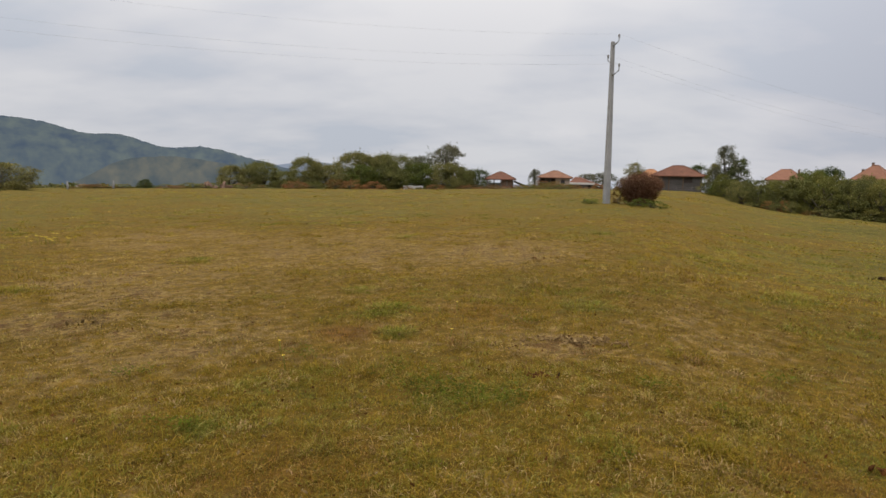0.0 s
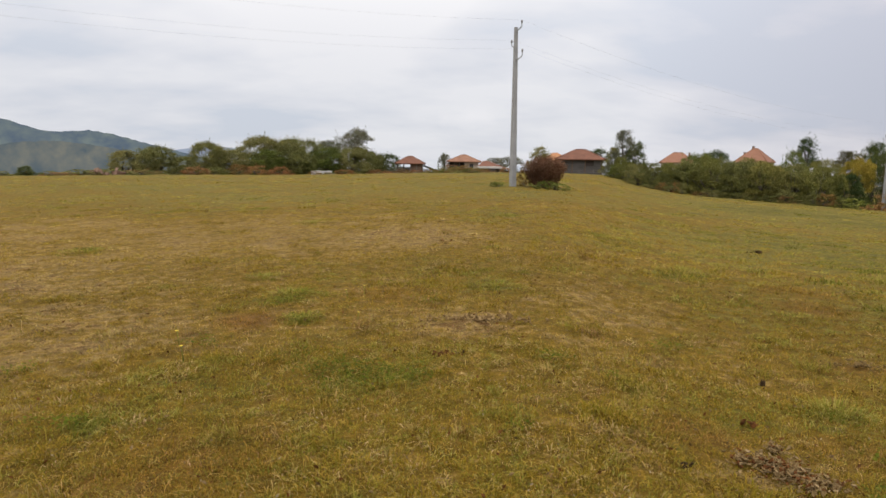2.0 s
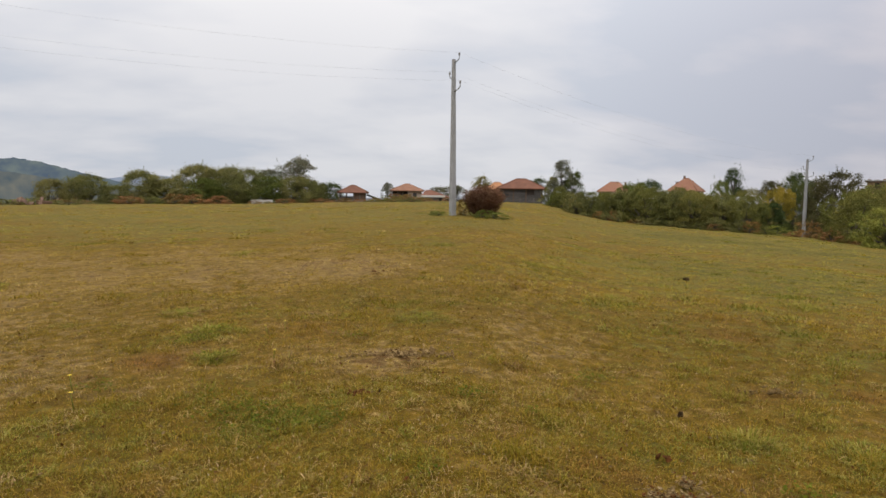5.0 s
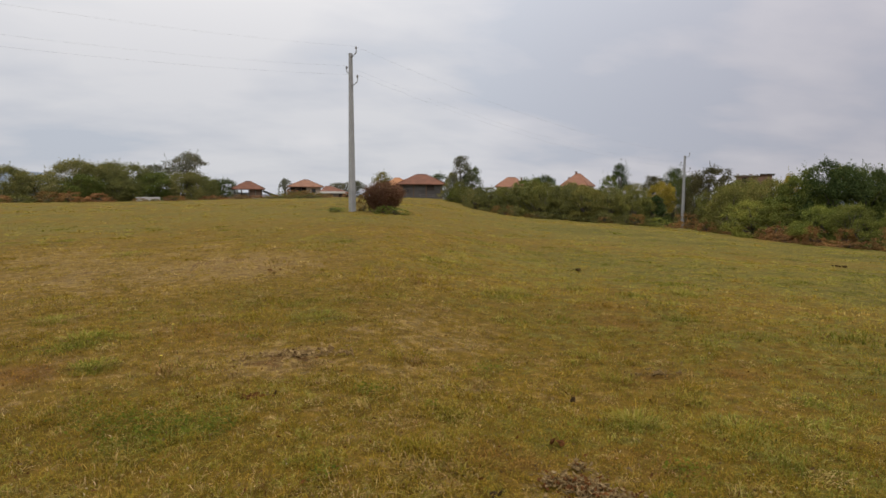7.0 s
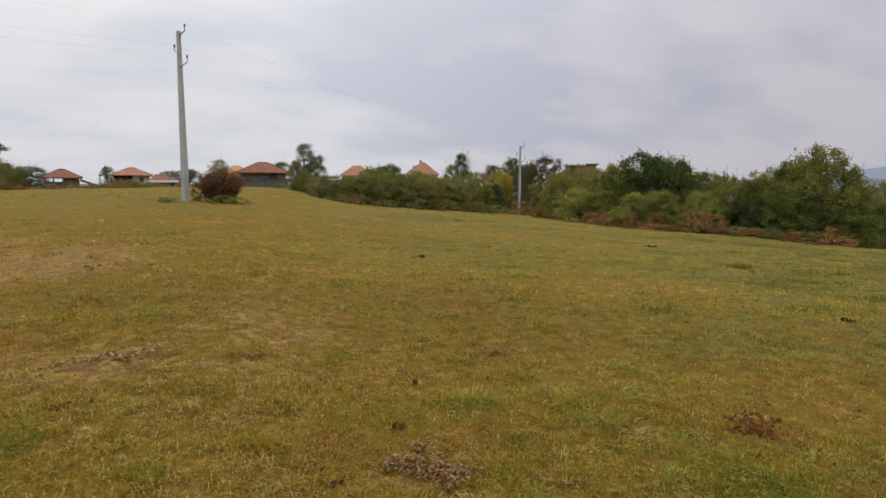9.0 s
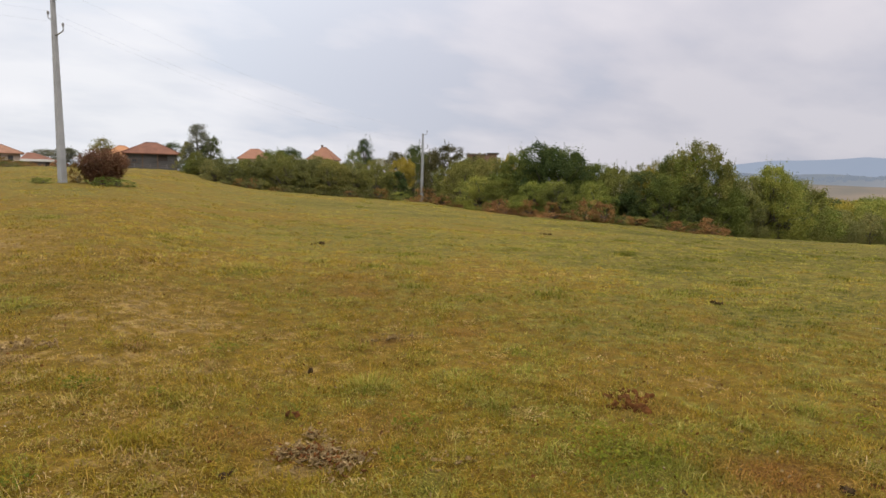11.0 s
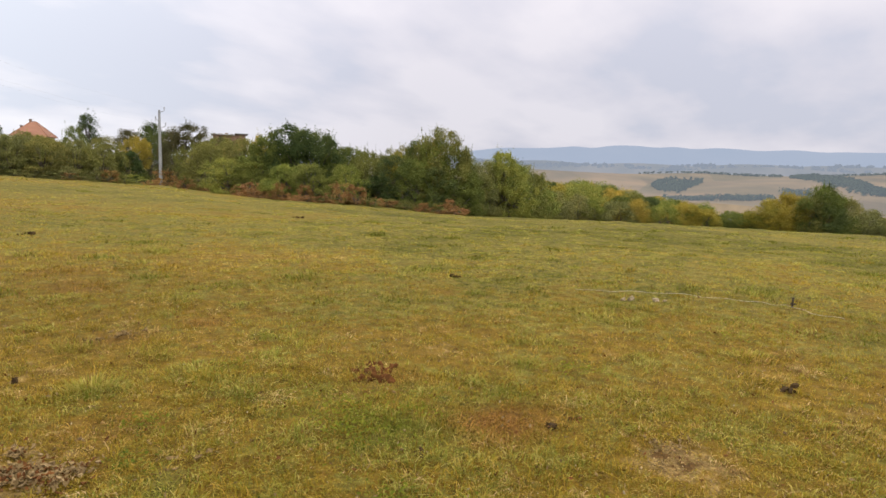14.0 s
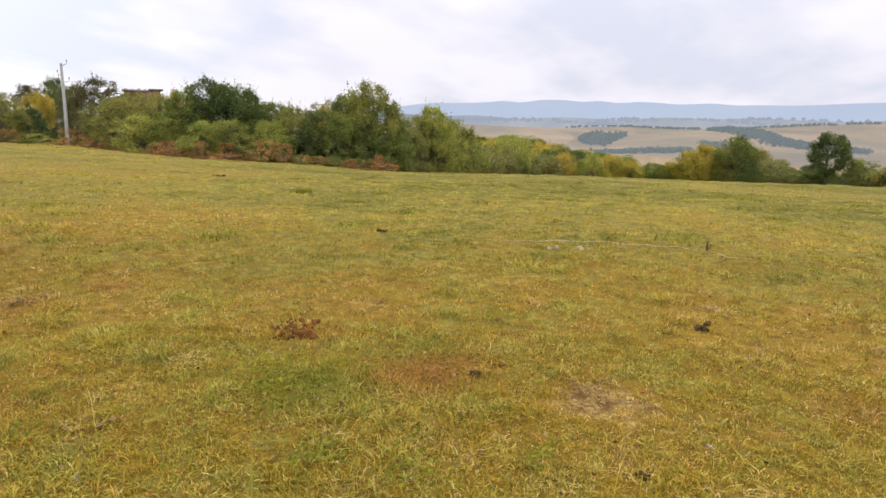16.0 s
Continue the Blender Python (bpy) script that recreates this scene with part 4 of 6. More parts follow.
# belt of shrubs beyond the crest, on the valley side
rng = np.random.default_rng(11)
for shape, leaf, b, d, tall, wide in [("shrub", "light", 89.5, 80, 2.4, 4.2), ("shrub", "olive", 91.8, 84, 2.7, 3.2), ("shrub", "dark", 93.4, 80, 2.1, 3.0), ("rim_shrub", "yellow", 94.5, 77, 4.2, 4.6), ("rim_shrub", "yellow", 95.6, 77.5, 5.0, 4.4), ("rim_shrub", "yellow", 96.2, 78, 4.8, 3.6),
                                      ("rim_shrub", "green", 98.0, 77.5, 5.9, 5.4), ("rim_shrub", "olive", 97.3, 77, 4.8, 3.6), ("rim_shrub", "dark", 98.6, 77, 4.2, 4.0), ("rim_shrub", "olive", 99.3, 83, 4.8, 4.2), ("shrub", "olive", 101.0, 84, 3.5, 4.4), ("shrub", "dark", 103.4, 88, 2.8, 4.6), ("shrub", "light", 107.0, 84, 2.4, 5.0),
                                      ("shrub", "olive", 109.5, 84, 2.6, 5.0), ("tree", "dark", 104.5, 77, 6.4, 4.0), ("shrub", "light", 102.2, 82, 1.8, 3.6), ("shrub", "light", 94.3, 80, 1.6, 3.0), ("shrub", "olive", 112.5, 84, 3.0, 5.0)]:
    at(shape, leaf, b, d, tall, wide, "beyond the crest of the pasture", "valley trees")
for b in np.arange(73.8, 113, 0.85):
    tall = float(np.interp(b, [73, 78, 85, 92, 100, 113], [3.2, 3.0, 2.8, 2.4, 2.4, 2.6])) * rng.uniform(0.5, 1.45)
    x, y = spot(b, 1)
    d = float(np.interp(b, [72, 80, 96, 108, 114], [61, 74, 77.5, 77.5, 76])) + rng.uniform(0, 2.5)
    at("far_shrub", (["yellow", "light", "yellow", "olive", "light", "yellow", "dark", "soft"] if b < 90 else ["light", "olive", "light", "yellow", "dark", "green", "soft", "light"])[int(rng.integers(0, 8))], b + rng.normal(0, 0.3), d, tall, tall * rng.uniform(0.9, 1.5), "along the crest of the pasture", "crest shrubs")
for k in range(56):
    b = 73.5 + 17 * rng.uniform() ** 1.1
    d = rng.uniform(76, 135)
    roof = np.interp(b, [73, 78, 82, 86, 91], [-0.1, -0.35, -0.85, -1.75, -2.5])
    x, y = spot(b, d)
    tall = 1.66 + d * math.tan(radians(roof)) - float(height(x, y)) - rng.uniform(0, 1.6)
    if 1.2 < tall < 10:
        leaf = ["yellow", "light", "yellow", "green", "olive", "yellow", "light", "dark"][k % 8]
        at("shrub" if k % 3 else "tree", leaf, b, d, tall, tall * rng.uniform(0.9, 1.3), "on the slope beyond the crest", "slope trees")


def far_woods(name, label, line, tall, number, size, seed, mat=WOODS):
    """Countless treetops along a line of (bearing, distance, half-width)."""
    rng = np.random.default_rng(seed)
    k = range(len(line))
    t = rng.uniform(0, len(line) - 1, number)
    b = np.interp(t, k, [p[0] for p in line])
    half = np.interp(t, k, [p[2] for p in line])
    edge = 1 + 0.22 * np.sin(17 * t + seed) + 0.15 * np.sin(41 * t + 2 * seed)
    d = np.interp(t, k, [p[1] for p in line]) + (rng.uniform(-1, 1, number) * edge + rng.normal(0, 0.12, number)) * half
    x, y = d * np.sin(np.radians(b)), d * np.cos(np.radians(b))
    # gathered into single trees, each with its own height and breadth
    trees = max(4, number // 26)
    who = rng.integers(0, trees, number)
    own, broad = rng.uniform(0.45, 1.15, trees), rng.uniform(0.35, 0.75, trees) * tall
    x, y = x[who] + rng.normal(0, 1, number) * broad[who] * 0.5, y[who] + rng.normal(0, 1, number) * broad[who] * 0.5
    rr = np.hypot(x, y)
    far = np.clip((rr - 500) / 800, 0, 1)
    z = height(x, y) + far * 12 * np.sin(x * 0.0061 + 1.3 * np.sin(y * 0.0044)) * np.cos(y * 0.0063 + 0.8)
    z += tall * own[who] * rng.uniform(0, 1, number) ** 0.6
    me = leaves_mesh(name, np.stack([x, y, z], 1), size * rng.uniform(0.5, 1.3, number), mat, rng)
    return tagged(new(name, me), label, "woods", kind="stuff")


far_woods("far_woods", "dark wood running down a pale hillside field", [(95.6, 1900, 25), (96.2, 1880, 90), (97.2, 1820, 200), (98.5, 1640, 190), (100, 1530, 130), (101.3, 1430, 65), (103, 1380, 40), (107, 1340, 30)], 7, 30000, 2.2, 1)
far_woods("far_woods", "copse in a fold of the far fields", [(85.2, 1480, 40), (85.8, 1500, 160), (86.8, 1520, 220), (87.8, 1500, 190), (89.1, 1700, 60)], 6, 18000, 1.9, 2)
far_woods("far_woods", "row of trees at the foot of the fields", [(86, 1090, 14), (88.8, 1106, 12), (90.8, 1131, 16), (92.6, 1151, 12), (94.6, 1185, 12)], 8, 5000, 1.8, 3)
far_woods("far_woods", "clump of trees at the foot of the fields", [(95.2, 1240, 20), (95.9, 1235, 36), (97.0, 1235, 30)], 12, 2200, 1.9, 12)
far_woods("far_woods", "hedge line along the crest of the far fields", [(84, 2030, 10), (87.5, 2000, 12), (90, 1990, 14), (92.5, 1975, 10), (95, 1960, 8)], 6, 3000, 2.2, 13)
far_woods("far_woods", "hedge line along the crest of the far fields", [(98.6, 1965, 12), (101.4, 1960, 14), (103.5, 1970, 16), (107, 1965, 14), (113, 1960, 14)], 6, 3000, 2.2, 14)
far_woods("far_woods", "tree line along the valley floor", [(70, 760, 25), (78, 700, 20), (86, 720, 25), (92, 690, 20), (99, 760, 25), (112, 700, 20)], 8, 5000, 2.4, 15)
far_woods("far_woods", "hedges and shrubs on the slope below the pasture", [(72, 240, 45), (80, 260, 40), (90, 300, 45), (100, 260, 45), (114, 230, 40)], 6, 9000, 0.9, 4, SLOPE_SCRUB)
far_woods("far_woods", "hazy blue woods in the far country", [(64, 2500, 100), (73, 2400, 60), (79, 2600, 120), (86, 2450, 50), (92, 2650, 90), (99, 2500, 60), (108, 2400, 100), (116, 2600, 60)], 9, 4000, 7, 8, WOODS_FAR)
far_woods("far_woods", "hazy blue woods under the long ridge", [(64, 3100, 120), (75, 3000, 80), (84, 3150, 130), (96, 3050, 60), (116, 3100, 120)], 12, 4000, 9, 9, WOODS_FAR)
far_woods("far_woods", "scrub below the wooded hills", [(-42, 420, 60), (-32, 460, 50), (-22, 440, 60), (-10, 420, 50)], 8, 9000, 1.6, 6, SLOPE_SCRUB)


def lump(bm, x, y, z, r, rng, flat=0.6):
    m = Matrix.Translation((x, y, z)) @ Euler((rng.uniform(0, 6), rng.uniform(0, 6), rng.uniform(0, 6))).to_matrix().to_4x4() @ Matrix.Diagonal((r, r * rng.uniform(0.7, 1.2), r * flat, 1))
    made = bmesh.ops.create_icosphere(bm, subdivisions=2, radius=1.0, matrix=m)["verts"]
    off = rng.uniform(0, 50)
    for v in made:
        d = v.co - Vector((x, y, z))
        v.co += d * (0.75 * noise.noise(v.co / r * 1.5 + Vector((0, off, 0))) + 0.4 * noise.noise(v.co / r * 3.5 + Vector((off, 0, 0))))


def loose(name, bm, mat, x, y, label, category, group="", kind="", lift=0.0):
    me = bpy.data.meshes.new(name)
    bm.to_mesh(me)
    bm.free()
    me.materials.append(mat)
    ob = new(name, me)
    ob.matrix_basis = pose(x, y, float(height(x, y)) + lift)
    return tagged(ob, label, category, group, kind)


# ---- village ----
def block(bm, x0, x1, y0, y1, z0, z1):
    v = [bm.verts.new((x, y, z)) for z in (z0, z1) for x, y in ((x0, y0), (x1, y0), (x1, y1), (x0, y1))]
    for f in ((3, 2, 1, 0), (4, 5, 6, 7), (0, 1, 5, 4), (1, 2, 6, 5), (2, 3, 7, 6), (3, 0, 4, 7)):
        bm.faces.new([v[k] for k in f])


def box(name, dims, mat, parent, label="", edge=0.02):
    bm = bmesh.new()
    block(bm, *dims)
    if edge:
        bmesh.ops.bevel(bm, geom=bm.edges[:], offset=edge, segments=1, affect="EDGES")
    return part(name, bm, mat, parent, label)


def hip_roof(name, w, l, z, rise, ridge, mat, parent, over=0.5, x=0.0, y=0.0, label=""):
    """A hipped roof with eaves, tile courses and ridge tiles; ridge: its length."""
    bm = bmesh.new()
    a, b = w / 2 + over, l / 2 + over
    courses = 9
    rings = []
    for k in range(courses + 1):
        t = k / courses
        rx, ry, zz = a + (ridge / 2 - a) * t, b + (0.02 - b) * t, z - 0.12 + (rise + 0.12) * t
        for lift in ((0.0,) if k == 0 else (0.05, 0.0) if k < courses else (0.0,)):
            rings.append([bm.verts.new((x + sx * rx, y + sy * ry, zz + lift)) for sx, sy in ((-1, -1), (1, -1), (1, 1), (-1, 1))])
    for p, q in zip(rings, rings[1:]):
        for i in range(4):
            bm.faces.new((p[i], p[(i + 1) % 4], q[(i + 1) % 4], q[i]))
    bm.faces.new(rings[-1])
    low = [bm.verts.new((v.co.x, v.co.y, v.co.z - 0.14)) for v in rings[0]]
    for i in range(4):
        bm.faces.new((low[i], low[(i + 1) % 4], rings[0][(i + 1) % 4], rings[0][i]))
    bm.faces.new(low[::-1])
    roof = part(name, bm, mat, parent, label)
    caps = bmesh.new()
    ends = [(x - ridge / 2, y, z + rise), (x + ridge / 2, y, z + rise)]
    if ridge > 0.3:
        tube(caps, ends, (0.11, 0.11), 6)
    for i, (sx, sy) in enumerate(((-1, -1), (1, -1), (1, 1), (-1, 1))):
        tube(caps, [(x + sx * a, y + sy * b, z - 0.08), ends[0 if sx < 0 else 1]], (0.1, 0.1), 6)
    part("ridge_cap", caps, mat, roof)
    return roof


def window(parent, x, y, z, w, h, mat=None):
    win = box("window", (x - w / 2, x + w / 2, y - 0.06, y + 0.06, z, z + h), BOARD_BROWN, parent)
    box("pane", (x - w / 2 + 0.09, x + w / 2 - 0.09, y - 0.075, y - 0.055, z + 0.09, z + h - 0.09), GLASS, win, edge=0)
    box("mullion", (x - 0.03, x + 0.03, y - 0.09, y - 0.07, z + 0.09, z + h - 0.09), BOARD_BROWN, win, edge=0)
    return win


def chimney(parent, x, y, z0, z1):
    c = box("chimney", (x - 0.22, x + 0.22, y - 0.22, y + 0.22, z0, z1), BRICK, parent)
    box("cap", (x - 0.3, x + 0.3, y - 0.3, y + 0.3, z1, z1 + 0.12), CONCRETE, c)


def house(bearing, distance, label, name="house", category="house", face=None, sink=0.0):
    x, y = spot(bearing, distance)
    ob = new(name)
    ob.matrix_basis = pose(x, y, float(height(x, y)) - sink, 0, 0, -bearing if face is None else face)
    return tagged(ob, label, category, "village houses")


# an open barn on posts: boarded loft on one half
barn = house(4.9, 130, "open timber barn with a hipped clay-tile roof", "barn", "barn")
hip_roof("roof", 5.4, 5.0, 2.35, 1.35, 0.8, TILE, barn, 0.4)
for px in (-2.6, -1.3, 0.1, 1.3, 2.5):
    for py in (-2.3, 2.3):
        box("post", (px - 0.09, px + 0.09, py - 0.09, py + 0.09, -0.3, 2.35), BOARD, barn)
box("loft_wall", (0.2, 2.6, -2.38, -2.28, 0.85, 2.3), BOARD_BROWN, barn, "dark boarded loft wall")
box("loft_floor", (-2.6, 2.6, -2.2, 2.2, 0.75, 0.84), BOARD_BROWN, barn)
box("back_wall", (-2.6, 2.6, 2.36, 2.44, 0.5, 1.5), LIME, barn)
box("plinth", (0.3, 2.7, -2.6, -1.6, -0.4, 0.45), CONCRETE, barn, "grey concrete plinth")
box("rail", (-2.6, 0.2, -2.34, -2.24, 0.9, 1.02), BOARD, barn)
ramp = bmesh.new()
block(ramp, 2.75, 5.6, -1.6, 1.6, -0.16, 0.18)
for v in ramp.verts:
    v.co.z += 1.75 - (v.co.x - 2.9) * 0.36
part("lean_to_roof", ramp, DARK, barn, "dark sloping lean-to roof of boards")
for px, pz in ((4.0, 1.3), (5.8, 0.68)):
    box("lean_to_post", (px - 0.07, px + 0.07, -1.4, -1.26, -0.3, pz), BOARD, barn)

villa = house(9.75, 150, "two-storey house with an open dark veranda and tiled hip roof")
hip_roof("roof", 7.0, 7.0, 3.3, 1.5, 0.9, TILE_OLD, villa, 0.5)
box("wall", (0.2, 3.4, -3.3, 3.3, -0.4, 3.3), PLASTER, villa, "beige plastered wall")
box("wall", (-3.4, 0.2, -1.2, 3.3, -0.4, 3.3), DARK, villa, "dark veranda wall")
box("veranda_floor", (-3.5, 0.2, -3.4, -1.2, 1.2, 1.38), BOARD_BROWN, villa)
for px in (-3.35, -2.2, -1.0, 0.1):
    box("veranda_post", (px - 0.08, px + 0.08, -3.35, -3.19, -0.4, 3.3), BOARD, villa)
box("railing", (-3.4, 0.2, -3.38, -3.3, 1.9, 2.0), BOARD, villa)
box("lower_wall", (-3.4, 0.2, -3.3, -3.1, -0.4, 1.2), BRICK, villa, "raw reddish lower wall")
window(villa, 1.8, -3.3, 1.7, 0.9, 1.0)
window(villa, -1.9, -1.2, 1.8, 0.9, 1.0)

cottage = house(12.15, 140, "low cottage with a red tile roof and white eaves board")
# hipped tiles with the peak near one end, running down low over the lean-to
tiles = bmesh.new()
rim = [(-2.75, -2.7, 1.75), (2.4, -2.7, 1.65), (5.0, -2.7, 0.95), (5.0, 2.6, 0.95), (2.4, 2.6, 1.65), (-2.75, 2.6, 1.75)]
top, low = [tiles.verts.new(p) for p in rim], [tiles.verts.new((p[0], p[1], p[2] - 0.14)) for p in rim]
peak, shoulder = tiles.verts.new((-1.6, 0, 3.0)), tiles.verts.new((-0.4, 0, 2.95))
for a, b, c in ((0, 1, shoulder), (1, 2, shoulder), (2, 3, shoulder), (3, 4, shoulder), (4, 5, shoulder), (5, 0, peak)):
    tiles.faces.new((top[a], top[b], c))
tiles.faces.new((peak, top[0], shoulder))
tiles.faces.new((shoulder, top[5], peak))
for a in range(6):
    tiles.faces.new((low[a], low[(a + 1) % 6], top[(a + 1) % 6], top[a]))
for q in ((0, 1, 4, 5), (1, 2, 3, 4)):
    tiles.faces.new([low[a] for a in q[::-1]])
part("roof", tiles, TILE, cottage, "red tile roof running low over the lean-to")
box("wall", (-2.5, 2.5, -2.3, 2.3, -0.4, 1.58), BOARD, cottage, "grey board wall")
box("fascia", (-2.7, 2.6, -2.78, -2.7, 1.32, 1.75), LIME, cottage, "white board under the eaves")
box("door", (1.2, 1.9, -2.36, -2.3, -0.2, 1.3), DARK, cottage)
window(cottage, -0.6, -2.3, 0.4, 0.8, 0.7)
box("lean_to_wall", (2.5, 4.6, 0.8, 0.95, -0.3, 0.95), BOARD_BROWN, cottage)
box("lean_to_post", (4.6, 4.74, -2.1, -1.96, -0.3, 0.95), BOARD, cottage)

farm = house(20.1, 120, "wide barn of weathered grey boards with a hipped tile roof", "barn", "barn")
hip_roof("roof", 8.0, 6.4, 2.9, 1.75, 1.7, TILE, farm, 0.5)
box("wall", (-3.9, 3.9, -3.05, 3.05, -0.5, 2.9), BOARD_DARK, farm, "weathered grey board wall")
for k in range(9):
    pz = -0.3 + k * 0.335
    box("board", (-3.92, 3.92, -3.10 - 0.012 * (k % 3), -3.05, pz + 0.01, min(pz + 0.31, 2.88)), BOARD_DARK, farm, edge=0)
for px in (-3.9, -1.4, 0.9, 3.8):
    box("post", (px - 0.1, px + 0.1, -3.2, -3.04, -0.4, 2.9), BOARD_BROWN, farm)
# no hole: a dark panel stands in for the shade of the loft
box("opening", (1.0, 2.4, -3.16, -3.06, 1.6, 2.55), DARK, farm, "dark panel for the shade in a loft opening")
box("beam", (-4.0, 4.0, -3.16, -3.04, 2.6, 2.76), BOARD_BROWN, farm)
window(farm, -2.6, -3.12, 1.2, 0.8, 0.7)
farm2 = house(17.9, 136, "house with a bright orange tile roof behind the barn")
hip_roof("roof", 5.2, 5.0, 3.0, 1.5, 1.0, TILE_NEW, farm2, 0.4)
box("wall", (-2.6, 2.6, -2.5, 2.5, -0.5, 3.0), PLASTER, farm2)
window(farm2, 0.0, -2.5, 1.2, 0.9, 1.1)

north = house(28.2, 170, "village house with an orange hipped roof above the hedge")
hip_roof("roof", 7.8, 7.0, 5.5, 2.4, 2.0, TILE_PALE, north, 0.4)
box("wall", (-3.9, 3.9, -3.5, 3.5, -1, 5.5), PLASTER, north)
chimney(north, 2.7, 0.6, 6.1, 7.8)
window(north, -1.6, -3.5, 3.3, 1.0, 1.2)
window(north, 1.6, -3.5, 3.3, 1.0, 1.2)
east = house(34.1, 165, "village house with a steep orange roof and chimneys", face=-50)
hip_roof("roof", 6.4, 6.6, 6.1, 3.0, 1.0, TILE_PALE, east, 0.35)
box("wall", (-3.2, 3.2, -3.3, 3.3, -1, 6.1), PLASTER, east)
chimney(east, -0.6, 0.2, 8.2, 9.6)
chimney(east, -2.4, 0.2, 6.6, 8.2)
window(east, -1.4, -3.3, 4.2, 1.0, 1.2)
window(east, 1.4, -3.3, 4.2, 1.0, 1.2)

raw = house(48.3, 140, "unfinished flat-topped house of raw blocks above the thicket")
box("wall", (-3.3, 3.0, -3.5, 3.5, -1, 7.6), BRICK, raw)
box("slab", (-3.7, 0.8, -3.9, 3.9, 7.6, 7.78), CONCRETE, raw)
box("slab", (0.9, 3.5, -3.9, 3.9, 7.85, 8.01), BOARD, raw, "raised dark roof slab")
box("wall", (1.1, 3.0, -3.4, 3.4, 7.6, 7.85), BRICK, raw)
# shade inside the empty window, imitated by a dark panel on the wall
box("opening", (-2.2, -1.4, -3.56, -3.48, 6.4, 7.3), DARK, raw, "dark panel for the shade in an empty window opening")
for bx, bw, bh in ((-3.2, 0.5, 0.14), (-2.3, 0.8, 0.08), (-1.0, 0.6, 0.2), (0.2, 0.4, 0.12)):
    box("loose_block", (bx, bx + bw, -3.7, -3.3, 7.78, 7.78 + bh), BRICK, raw)

wall_x, wall_y = spot(-3.0, 110)
low_wall = tagged(new("low_wall"), "low whitewashed wall half hidden under trees", "wall")
low_wall.matrix_basis = pose(wall_x, wall_y, float(height(wall_x, wall_y)), 0, 0, 3)
for k in range(4):
    box("panel", (-1.75 + 0.88 * k, -0.92 + 0.88 * k, -0.09, 0.09, -0.2, 0.62 + 0.06 * (k % 2)), LIME, low_wall)


def stake_fence(points, tall, gap, label):
    """Thin posts with two rails."""
    thing = tagged(new("fence"), label, "fence")
    px, py = points[0]
    thing.matrix_basis = pose(px, py, 0)
    last = None
    for (ax, ay), (bx, by) in zip(points, points[1:]):
        n = max(1, round(math.hypot(bx - ax, by - ay) / gap))
        for k in range(n + 1):
            x, y = ax + (bx - ax) * k / n - px, ay + (by - ay) * k / n - py
            z = float(height(x + px, y + py))
            bm = bmesh.new()
            tube(bm, [(x, y, z - 0.2), (x + 0.02, y, z + tall)], (0.06, 0.05), 6)
            part("post", bm, BOARD, thing)
            if last and k:
                for up in (0.45, 0.85):
                    bm = bmesh.new()
                    tube(bm, [(last[0], last[1], last[2] + tall * up), (x, y, z + tall * up)], (0.03, 0.03), 5)
                    part("rail", bm, BOARD, thing)
            last = (x, y, z)


stake_fence([spot(16.5, 106), spot(22.5, 100), spot(24.5, 86)], 0.8, 2.6, "low weathered stake fence before the grey barn")
for b, d, tall in ((-34.1, 88, 1.25), (-31.1, 92, 1.0), (-27.9, 95, 1.1)):
    x, y = spot(b, d)
    bm = bmesh.new()
    tube(bm, [(0, 0, -0.2), (0.01, 0.01, tall * 0.5), (0.02, 0, tall)], (0.13, 0.12, 0.1), 7)
    me = bpy.data.meshes.new("fence_post")
    bm.to_mesh(me)
    bm.free()
    me.materials.append(CONCRETE)
    ob = tagged(new("fence_post", me), "single pale fence post on the pasture's rim", "post", "rim posts")
    ob.matrix_basis = pose(x, y, float(height(x, y)))

bm = bmesh.new()
heap_rng = random.Random(17)
for k in range(9):
    lump(bm, heap_rng.gauss(0, 0.8), heap_rng.gauss(0, 0.3), 0.05, heap_rng.uniform(0.5, 0.9), heap_rng, 0.3)
heap_x, heap_y = spot(-19.9, 100)
loose("earth_heap", bm, BRICK, heap_x, heap_y, "low heap of bare reddish earth on the pasture's rim", "earth heap")

# ---- power line ----
POLES = [(-27.9, 16.2, 8.1), (8.15, 32.05, 8.02), (44.6, 47.8, 7.0)]
line_way = Vector((36.3, 15.7, 0)).normalized()
HOOKS = [(1, 0.46, -0.06, 0.42), (-1, 0.34, -0.88, 0.36), (1, 0.55, -1.5, 0.46)]


